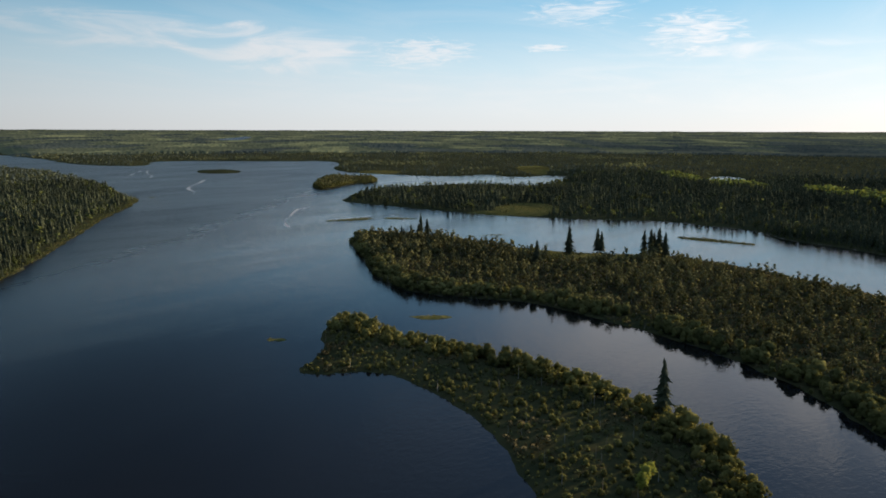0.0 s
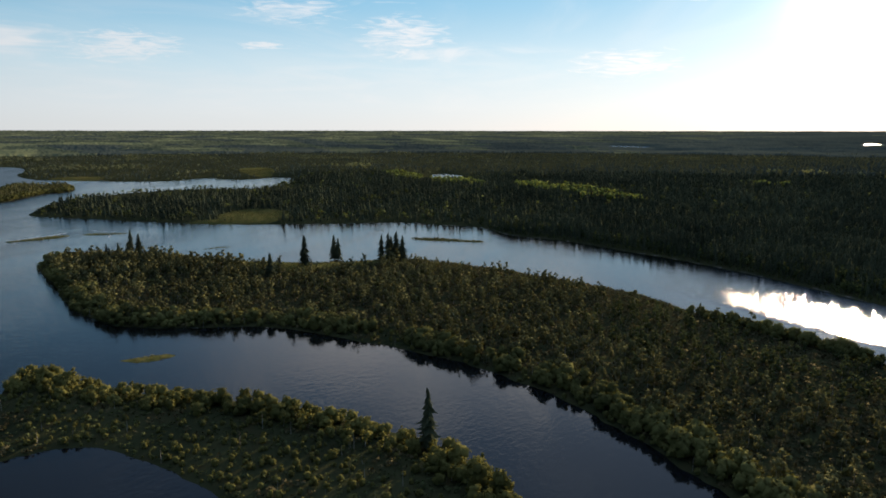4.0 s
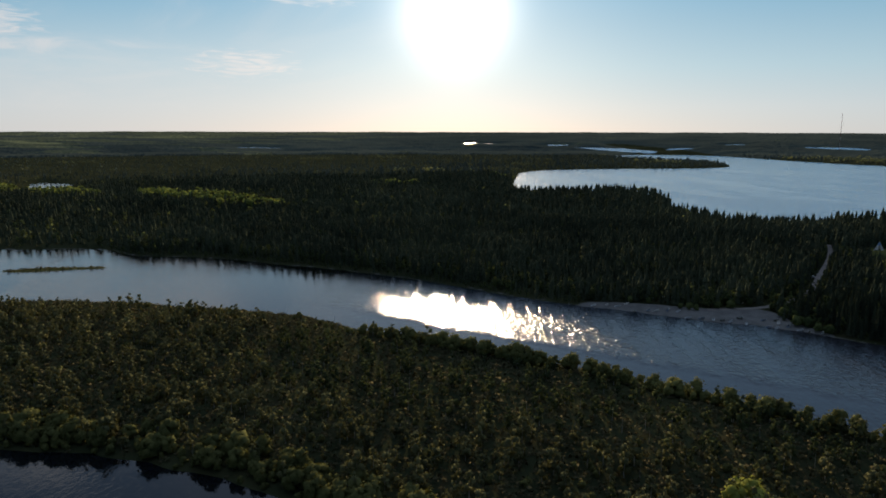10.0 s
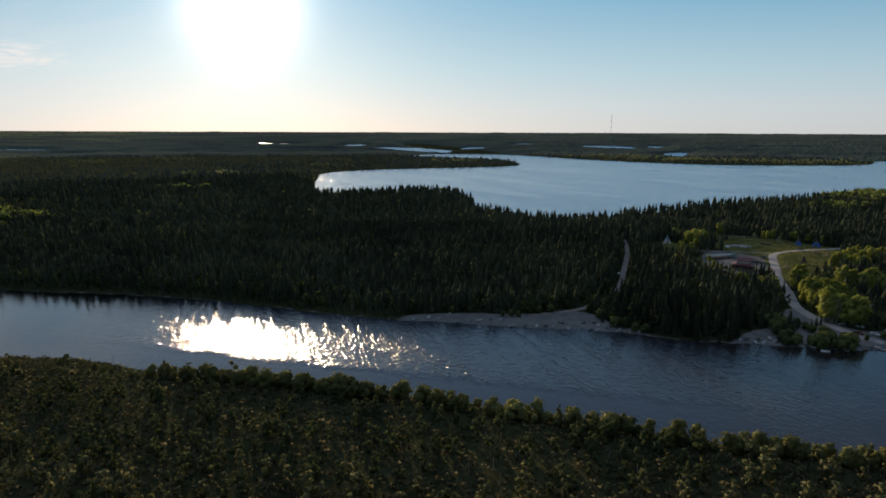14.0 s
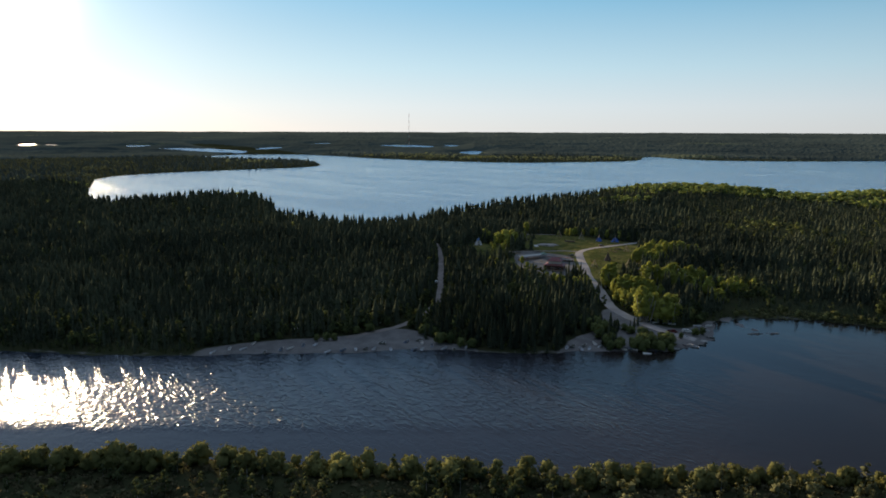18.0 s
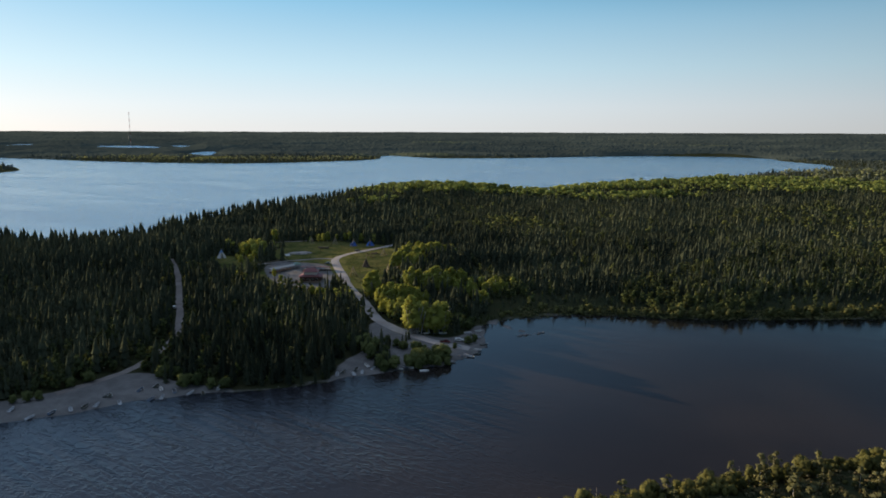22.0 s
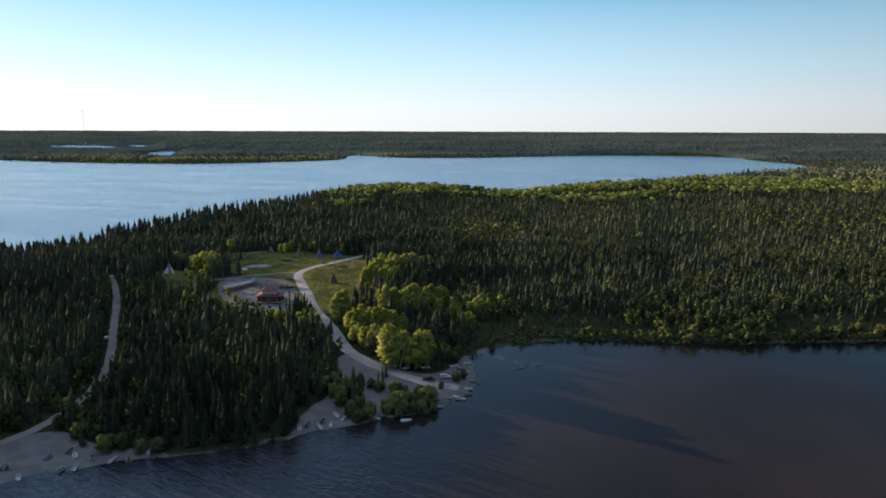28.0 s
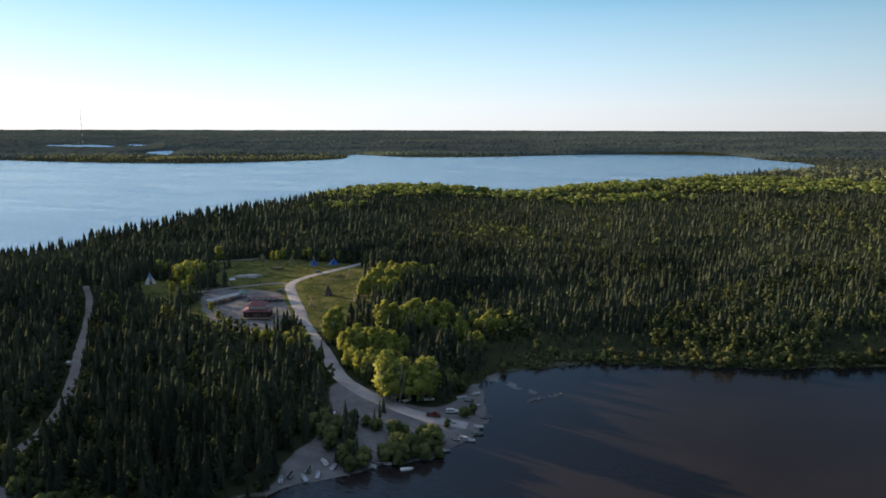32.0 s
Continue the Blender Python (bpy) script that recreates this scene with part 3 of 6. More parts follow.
D_ISLE = D_ISLE + wob
D_BAR = np.full(PX.shape, -1e4)
for o in BARS:
    D_BAR = np.maximum(D_BAR, signed(oval(*o), PX, PY))
MID = (20.0, -150.0)
# hills: middle, radius, height
HILLS = [(190, 1060, 170, 13), (480, 1160, 200, 9), (-500, 890, 120, 5), (-180, 560, 110, 3), (900, 1150, 350, 12), (1250, 1350, 250, 10), (10, 470, 120, 2.6),
         (-900, 330, 220, 8), (-1550, 120, 250, 12), (-1000, 1080, 160, 6), (300, 600, 250, 4)]


def rise(x, y):
    """Raises the far land so that its skyline fits the view from camera height."""
    r = np.hypot(x - MID[0], y - MID[1])
    s = np.clip((r - 3200) / 1500, 0, 1)
    return np.where(r > 3200, 110 - np.minimum(r, 4700) * 110 / (3200 * np.exp(1.85 * s)), 0)


def land_height():
    d = D_MAIN
    z = 1.3 * (1 - np.exp(-np.maximum(d, 0) / 5)) + 3.6 * np.clip((d - 8) / 120, 0, 1) ** 0.8
    z = z + np.clip(d / 60, 0, 1) * (0.9 * wave_noise(PX, PY, 90, 1) + 1.6 * wave_noise(PX, PY, 420, 2))
    for x, y, r, h in HILLS:
        z = z + np.clip(d / 50, 0, 1) * h * np.exp(-((PX - x) ** 2 + (PY - y) ** 2) / r ** 2)
    z = np.where(d > 0, z, np.maximum(d * 0.16, -4))
    e = D_ISLE
    zi = np.where(e > 0, 0.9 * (1 - np.exp(-np.maximum(e, 0) / 4)) + 0.9 * np.clip(e / 30, 0, 1) * (1 + 0.4 * wave_noise(PX, PY, 40, 3)), np.maximum(e * 0.16, -4))
    zb = np.where(D_BAR > 0, np.minimum(D_BAR * 0.1, 0.35), np.maximum(D_BAR * 0.1, -4))
    return np.maximum(np.maximum(z, zi), zb) + rise(PX, PY)


GZ = land_height()


def lookup(grid, x, y):
    i = np.clip(np.searchsorted(GX, x) - 1, 0, len(GX) - 2)
    j = np.clip(np.searchsorted(GY, y) - 1, 0, len(GY) - 2)
    u, v = (x - GX[i]) / (GX[i + 1] - GX[i]), (y - GY[j]) / (GY[j + 1] - GY[j])
    return (grid[j, i] * (1 - u) + grid[j, i + 1] * u) * (1 - v) + (grid[j + 1, i] * (1 - u) + grid[j + 1, i + 1] * u) * v


def ground_z(x, y):
    return float(lookup(GZ, np.array([float(x)]), np.array([float(y)]))[0])


def mesh_of(name, verts, faces, mat, smooth=False):
    """A mesh from arrays; faces all have the same number of corners."""
    me = bpy.data.meshes.new(name)
    verts, faces = np.asarray(verts, np.float32), np.asarray(faces, np.int32)
    n, k = faces.shape
    me.vertices.add(len(verts))
    me.vertices.foreach_set("co", verts.ravel())
    me.loops.add(n * k)
    me.loops.foreach_set("vertex_index", faces.ravel())
    me.polygons.add(n)
    me.polygons.foreach_set("loop_start", np.arange(0, n * k, k, dtype=np.int32))
    me.polygons.foreach_set("use_smooth", np.full(n, smooth))
    me.update(calc_edges=True)
    me.materials.append(mat)
    return me


def grid_faces(nx, ny):
    i = np.arange(ny - 1)[:, None] * nx + np.arange(nx - 1)[None, :]
    return np.stack([i, i + 1, i + nx + 1, i + nx], -1).reshape(-1, 4)


ground = new("ground", mesh_of("ground", np.stack([PX, PY, GZ], -1).reshape(-1, 3), grid_faces(len(GX), len(GY)), M_GROUND, True))
BARE = np.full(PX.shape, -6.0)
MEADOW = np.full(PX.shape, -6.0)
for loop in (BEACH, LANDING, YARD):
    BARE = np.maximum(BARE, np.clip(signed(smooth_loop(loop), PX, PY), -6, 6))
BARE = np.maximum(BARE, np.where(np.hypot(PX, PY - 50) < 750, np.clip(1.6 - np.abs(D_MAIN - 0.6), -6, 0.2), -6))
for cx, cy, rx, ry in OPEN:
    MEADOW = np.maximum(MEADOW, np.clip((1 - np.hypot((PX - cx) / rx, (PY - cy) / ry)) * min(rx, ry), -6, 4))
MEADOW = np.maximum(MEADOW, np.where(PX > 50, -6, np.clip(D_BAR * 2, -6, 4)))
BARE = np.maximum(BARE, np.where(PX > 50, np.clip(D_BAR * 2 + 1, -6, 4), -6))
for cx, cy, rx, ry in MARSH:
    MEADOW = np.maximum(MEADOW, np.clip((1 - np.hypot((PX - cx) / rx, (PY - cy) / ry)) * min(rx, ry), -6, 4))
for key, grid in (("bare", BARE), ("meadow", MEADOW)):
    ground.data.attributes.new(key, "FLOAT", "POINT").data.foreach_set("value", grid.ravel().astype(np.float32))
tagged(ground, "dark mossy forest floor and low river islands", "ground", kind="structure")
WX = np.linspace(-4900, 4900, 41)
wx, wy = np.meshgrid(WX, WX)
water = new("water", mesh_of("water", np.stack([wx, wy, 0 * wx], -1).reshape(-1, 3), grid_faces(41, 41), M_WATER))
tagged(water, "dark brown river and lake water with light ripples", "water", kind="structure")


def foam(line, width, seed):
    """A broken, winding pale line on the river: foam, or painted sheen round the bars."""
    r = np.random.RandomState(seed)
    p = np.array(line, float)
    s = np.concatenate([[0], np.cumsum(np.hypot(*np.diff(p, axis=0).T))])
    t = np.arange(0, s[-1], 3.0)
    cx = np.interp(t, s, p[:, 0]) + 4 * np.sin(t / 23 + seed) + r.normal(0, 0.8, len(t))
    cy = np.interp(t, s, p[:, 1]) + 4 * np.cos(t / 31 + seed) + r.normal(0, 0.8, len(t))
    dx, dy = np.gradient(cx), np.gradient(cy)
    n = np.hypot(dx, dy) + 1e-6
    half = width / 3.4 * np.clip(0.62 + 0.5 * np.sin(t / 27 + seed * 2) + r.normal(0, 0.16, len(t)), 0.0, 1.4)
    V = np.concatenate([np.column_stack([cx - dy / n * half, cy + dx / n * half, np.full(len(t), 0.012)]), np.column_stack([cx + dy / n * half, cy - dx / n * half, np.full(len(t), 0.012)])])
    k = len(t)
    F = [(i, i + 1, k + i + 1, k + i) for i in range(k - 1) if min(half[i], half[i + 1]) > 0.02]
    tagged(new("water_foam", mesh_of("water_foam", V, F, M_FOAM_SHEEN)), "thin pale line on the river, foam or painted water sheen", "foam", kind="structure")


# last two: sky reflection in calm shallows round the bars, painted as pale ribbons
for i, (line, width) in enumerate((([(-1361, -796), (-1300, -801), (-1217, -786), (-1087, -746), (-997, -702)], 9), ([(-819, -464), (-787, -475), (-757, -476), (-698, -470), (-654, -456), (-619, -441)], 4.5),
                                   ([(-1606, -1082), (-1524, -1055), (-1432, -1020)], 8), ([(-1649, -1087), (-1504, -1014), (-1364, -942)], 7), ([(-965, -524), (-991, -518), (-1010, -500)], 5),
                                   ([(-725, -372), (-690, -402), (-655, -400), (-648, -388)], 3), ([(-740, -345), (-715, -318), (-670, -322)], 3))):
    foam(line, width, 90 + i)


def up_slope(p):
    """Where a flat-map place lies on the raised far land to look right from the camera."""
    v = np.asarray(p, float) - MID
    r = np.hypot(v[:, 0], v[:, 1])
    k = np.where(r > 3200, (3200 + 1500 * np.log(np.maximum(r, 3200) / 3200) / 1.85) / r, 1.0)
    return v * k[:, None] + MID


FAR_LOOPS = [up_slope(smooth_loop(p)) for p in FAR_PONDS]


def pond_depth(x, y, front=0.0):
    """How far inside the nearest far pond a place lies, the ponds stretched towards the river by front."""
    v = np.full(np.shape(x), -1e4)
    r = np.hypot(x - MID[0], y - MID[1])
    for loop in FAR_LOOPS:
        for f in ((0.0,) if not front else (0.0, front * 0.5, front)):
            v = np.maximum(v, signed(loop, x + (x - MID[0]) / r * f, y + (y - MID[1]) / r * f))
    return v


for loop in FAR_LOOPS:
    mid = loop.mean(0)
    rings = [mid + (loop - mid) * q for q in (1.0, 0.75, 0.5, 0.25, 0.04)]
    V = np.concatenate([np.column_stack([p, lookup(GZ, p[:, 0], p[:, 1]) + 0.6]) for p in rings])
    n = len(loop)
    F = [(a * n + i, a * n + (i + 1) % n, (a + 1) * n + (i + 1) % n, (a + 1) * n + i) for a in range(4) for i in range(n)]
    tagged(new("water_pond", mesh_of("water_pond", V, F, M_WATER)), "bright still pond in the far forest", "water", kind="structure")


# ---- plants ----
def spruce_shape(tiers, sides, seed, slim=0.15):
    """Unit-high spruce crown: ragged drooping skirts, narrow at the top."""
    r = np.random.RandomState(seed)
    V, F = [], []
    for i in range(tiers):
        t = i / tiers
        zb = 0.07 + 0.93 * t ** 0.92 * 0.97
        zt = min(1.0, zb + 0.93 / tiers * 1.55)
        rad = slim * (1 - t) ** 0.8 * r.uniform(0.8, 1.15) + 0.012
        base = len(V)
        V.append((r.uniform(-0.012, 0.012), r.uniform(-0.012, 0.012), zt))
        off = r.uniform(0, 6.28)
        for s in range(sides):
            a = off + 6.283 * s / sides
            q = rad * (1.0 if s % 2 else 0.55) * r.uniform(0.75, 1.2)
            V.append((q * math.cos(a), q * math.sin(a), zb - 0.03 * (s % 2) + r.uniform(-0.015, 0.015)))
        F += [(base, base + 1 + s, base + 1 + (s + 1) % sides) for s in range(sides)]
    return np.array(V), np.array(F)


def leafy_shape(lumps, sprays, leaf, seed, wide=0.34, base=0.15, tall=1.1, sides=5):
    """Unit-high crown: ragged leafy cores, one above and beside the other, under a cover of loose sprays; sides 0 leaves the cores out."""
    r = np.random.RandomState(seed)
    V, F, N, C = [], [], [], []
    middle = np.array((0, 0, base + (1 - base) * 0.4))

    def soft(d, p):
        out = (p - middle) / (np.linalg.norm(p - middle) + 1e-6)
        v = d * 0.6 + out * 0.5 + np.array((0, 0, 0.08)) + r.normal(size=3) * 0.16
        return v / np.linalg.norm(v)

    for i in range(lumps):
        t = (i + 0.5) / lumps
        radius = r.uniform(0.62, 1.0) * wide * (0.72 if lumps > 1 else 1.1) * (1.3 - 0.75 * t if tall > 1.4 else 1.0)
        spread = 0 if lumps == 1 else wide * math.sin(math.pi * (0.2 + 0.72 * t)) * 0.75
        a = 2.4 * i + r.uniform(0, 1)
        high = radius * tall
        c = np.array((spread * math.cos(a) * r.uniform(0.4, 1), spread * math.sin(a) * r.uniform(0.4, 1), base + (1 - base) * (0.12 + 0.78 * t)))
        c[2] = min(c[2], 1.0 - 0.75 * high)
        C.append((c, radius, high))
        if not sides:
            continue
        first, turn = len(V), r.uniform(0, 6.28)
        rings = [(0.0, 1.0, 1), (0.72, 0.62, sides), (1.0, -0.3, sides)]
        for q, z, n in rings:
            for k in range(n):
                b = turn + 6.283 * (k + (0.5 if z < 0 else 0)) / n
                d = np.array((q * math.cos(b), q * math.sin(b), z))
                p = c + d * np.array((radius, radius, high)) * r.uniform(0.5, 1.0)
                d = d / np.linalg.norm(d)
                V.append(p)
                N.append(soft(d, p))
        for k in range(sides):
            m = (k + 1) % sides
            u, w = first + 1, first + 1 + sides
            F += [(first, u + k, u + m), (u + k, w + k, u + m), (u + m, w + k, w + m)]
    for i in range(sprays):
        c, radius, high = C[r.randint(lumps)]
        d = r.normal(size=3)
        d[2] = abs(d[2]) * 0.9 if r.rand() < 0.75 else d[2]
        d /= np.linalg.norm(d)
        p = c + d * np.array((radius, radius, high)) * r.uniform(0.68, 1.12)
        n = d + r.normal(size=3) * 0.5
        u = np.cross(n, (0.3, 0.2, 1.0))
        u /= np.linalg.norm(u)
        v = np.cross(n / np.linalg.norm(n), u)
        g = leaf * r.uniform(0.6, 1.35)
        b = len(V)
        V += [p + u * g * r.uniform(0.7, 1.1), p - u * g * 0.55 + v * g * r.uniform(0.6, 1.0), p - u * g * 0.5 - v * g * r.uniform(0.6, 1.0)]
        F.append((b, b + 1, b + 2) if np.dot(np.cross(V[b + 1] - V[b], V[b + 2] - V[b]), d) > 0 else (b, b + 2, b + 1))
        N += [soft(d, p)] * 3
    return np.array(V), np.array(F), np.array(N)


def shade_with(me, normals):
    """Gives the mesh the normals of the crowns that its leaves make up."""
    me.polygons.foreach_set("use_smooth", np.ones(len(me.polygons), bool))
    me.attributes.new("custom_normal", "FLOAT_VECTOR", "POINT").data.foreach_set("vector", np.asarray(normals, np.float32).ravel())
    me.update()


def stick_shape(radius, height, sides=4):
    V = [(radius * math.cos(6.283 * s / sides), radius * math.sin(6.283 * s / sides), -0.03) for s in range(sides)] + [(0, 0, height)]
    return np.array(V), np.array([(s, (s + 1) % sides, sides) for s in range(sides)])


def stand(name, shapes, x, y, height, wide, seed, mat, label, category="forest", sink=0.0, z=None, smooth=False, lift=0.0):
    """Many plants in one mesh of kind stuff: each a turned, stretched copy of one of the shapes."""
    r = np.random.RandomState(seed)
    n = len(x)
    if not n:
        return None
    if z is None:
        z = lookup(GZ, x, y)
    which, ang, tone = r.randint(len(shapes), size=n), r.uniform(0, 6.283, n), np.clip(0.5 + 0.42 * wave_noise(x, y, 120, 71) + 0.28 * r.normal(size=n) + lift, 0, 1)
    VV, FF, TT, NN, base = [], [], [], [], 0
    for i, (V, F, *own) in enumerate(shapes):
        m = which == i
        k = int(m.sum())
        if not k:
            continue
        c, s = np.cos(ang[m])[:, None], np.sin(ang[m])[:, None]
        w, h = (height[m] * wide[m])[:, None], height[m][:, None]
        X = (V[None, :, 0] * c - V[None, :, 1] * s) * w + x[m][:, None]
        Y = (V[None, :, 0] * s + V[None, :, 1] * c) * w + y[m][:, None]
        Z = V[None, :, 2] * h + (z[m] - sink)[:, None]
        VV.append(np.stack([X, Y, Z], -1).reshape(-1, 3))
        FF.append((F[None] + (base + np.arange(k) * len(V))[:, None, None]).reshape(-1, 3))
        TT.append(np.repeat(tone[m], len(V)))
        if own:
            N = own[0]
            NN.append(np.stack([N[None, :, 0] * c - N[None, :, 1] * s, N[None, :, 0] * s + N[None, :, 1] * c, np.broadcast_to(N[None, :, 2], (k, len(N)))], -1).reshape(-1, 3))
        base += k * len(V)
    me = mesh_of(name, np.concatenate(VV), np.concatenate(FF), mat, smooth)
    if NN:
        shade_with(me, np.concatenate(NN))
    at = me.attributes.new("tone", "FLOAT", "POINT")
    at.data.foreach_set("value", np.concatenate(TT).astype(np.float32))
    return tagged(new(name, me), label, category, kind="stuff")


def scatter(x0, x1, y0, y1, step, seed):
    """Uneven rows of places."""
    r = np.random.RandomState(seed)
    gx, gy = np.meshgrid(np.arange(x0, x1, step), np.arange(y0, y1, step))
    gx = gx + r.uniform(-0.95, 0.95, gx.shape) * step * 0.8
    gy = gy + r.uniform(-0.95, 0.95, gy.shape) * step * 0.8
    return gx.ravel(), gy.ravel()


def in_view(x, y):
    b = np.degrees(np.arctan2(x - 60, y + 260))
    return ((b > -132) & (b < 50)) | (np.hypot(x - 20, y + 150) < 320)


def from_path(x, y):
    return np.minimum(np.minimum(np.hypot(x - 110, y + 238), np.hypot(x - 30, y + 200)), np.minimum(np.hypot(x + 8, y + 120), np.hypot(x + 5, y + 30)))



# leafy woods: middle and radius across and along
LEAFY = [(-250, 2470, 420, 110), (-1000, 1980, 110, 90), (190, 1060, 150, 110), (330, 1000, 130, 80), (480, 1080, 190, 110), (740, 1060, 220, 130), (960, 1010, 230, 150), (1200, 1210, 250, 200), (85, 890, 45, 25), (-820, 322, 110, 40),
         (-960, 310, 120, 40), (-1340, 175, 110, 40), (-1580, 110, 90, 70), (-1150, 1060, 90, 60), (-950, 1090, 80, 40), (-930, 745, 80, 30),
         (-505, 925, 50, 25), (-1160, 230, 100, 45), (880, 950, 150, 70), (480, 900, 130, 40), (-120, 2480, 320, 110), (-600, 2700, 260, 170), (-1000, 2950, 260, 150), (150, 2560, 160, 90)]
OLIVE = [(112, 345, 24, 22), (235, 315, 60, 45), (340, 345, 120, 60), (430, 410, 110, 80), (205, 620, 60, 80), (640, 640, 200, 110), (-30, 300, 22, 40)]
# stretches of young, paler spruces: middle and half-widths
PALE = [(290, 360, 130, 55), (420, 440, 150, 80), (190, 395, 40, 22), (300, 560, 120, 60), (150, 640, 90, 50), (-30, 290, 26, 30), (-120, 260, 40, 30)]
# poplar clumps beside the road: middle, half-widths, height
CLUMPS = [(46, 267, 6, 4, 22), (55, 267, 7, 4, 19), (29, 347, 6.5, 8, 17), (37, 324, 8, 9, 14), (46, 313, 10, 9, 15), (40, 299, 7, 8, 11.5), (51, 296, 6, 6, 10), (34, 308, 4, 6, 9), (56, 322, 7, 7, 11),
          (58, 359, 8, 8, 15), (71, 358, 10, 8, 15), (81, 365, 7, 6, 11), (58, 431, 7, 8, 13), (69, 424, 9, 8, 12.5), (69, 453, 9, 10, 13), (88, 338, 8, 6, 10), (95, 322, 6, 5, 9), (110, 345, 8, 6, 10), (90, 374, 9, 7, 12), (88, 463, 11, 8, 13), (102, 461, 8, 6, 11), (77, 480, 8, 6, 11)]
GROVE = [c[:4] for c in CLUMPS]


SPRUCE_FINE = [spruce_shape((4, 3, 4, 4, 3, 4, 3)[s], (6, 5, 6, 5, 6, 6, 6)[s], s, (0.11, 0.13, 0.19, 0.15, 0.12, 0.21, 0.16)[s]) for s in range(7)]
SPRUCE_MID = [spruce_shape(2, 6, 20 + s, 0.15) for s in range(6)]
SPRUCE_FAR = [spruce_shape(2, 5, 40 + s, 0.20) for s in range(4)]
LEAF_FINE = [leafy_shape(5, 56, 0.060, 60 + s, 0.185, 0.06, 1.6, 4) for s in range(8)]
LEAF_NEAR = [leafy_shape(5, 40, 0.060, 140 + s, 0.145, 0.06, 1.9, 4) for s in range(8)]
LEAF_MID = [leafy_shape(3, 18, 0.10, 70 + s, 0.25, 0.10, 1.5, 4) for s in range(6)]
LEAF_FAR = [leafy_shape(2, 9, 0.17, 80 + s, 0.36, 0.05, 1.1, 4) for s in range(6)]
BUSH_SOFT = [leafy_shape(9, 120, 0.070, 160 + s, 0.40, 0.02, 1.25, 4) for s in range(8)]
BUSH_FINE = [leafy_shape(6, 50, 0.10, 90 + s, 0.52, 0.02, 1.0, 4) for s in range(8)]
BUSH_MID = [leafy_shape(3, 18, 0.14, 100 + s, 0.5, 0.02, 1.0, 4) for s in range(6)]
BRUSH = [leafy_shape(2, 11, 0.30, 110 + s, 0.9, 0.0, 0.7, 0) for s in range(8)]
SINGLE = {}
# thin brushy ground inside the long island: middle and half-widths
THIN = [(-190, -5, 75, 46), (-110, 22, 80, 42), (-45, 42, 55, 32)]


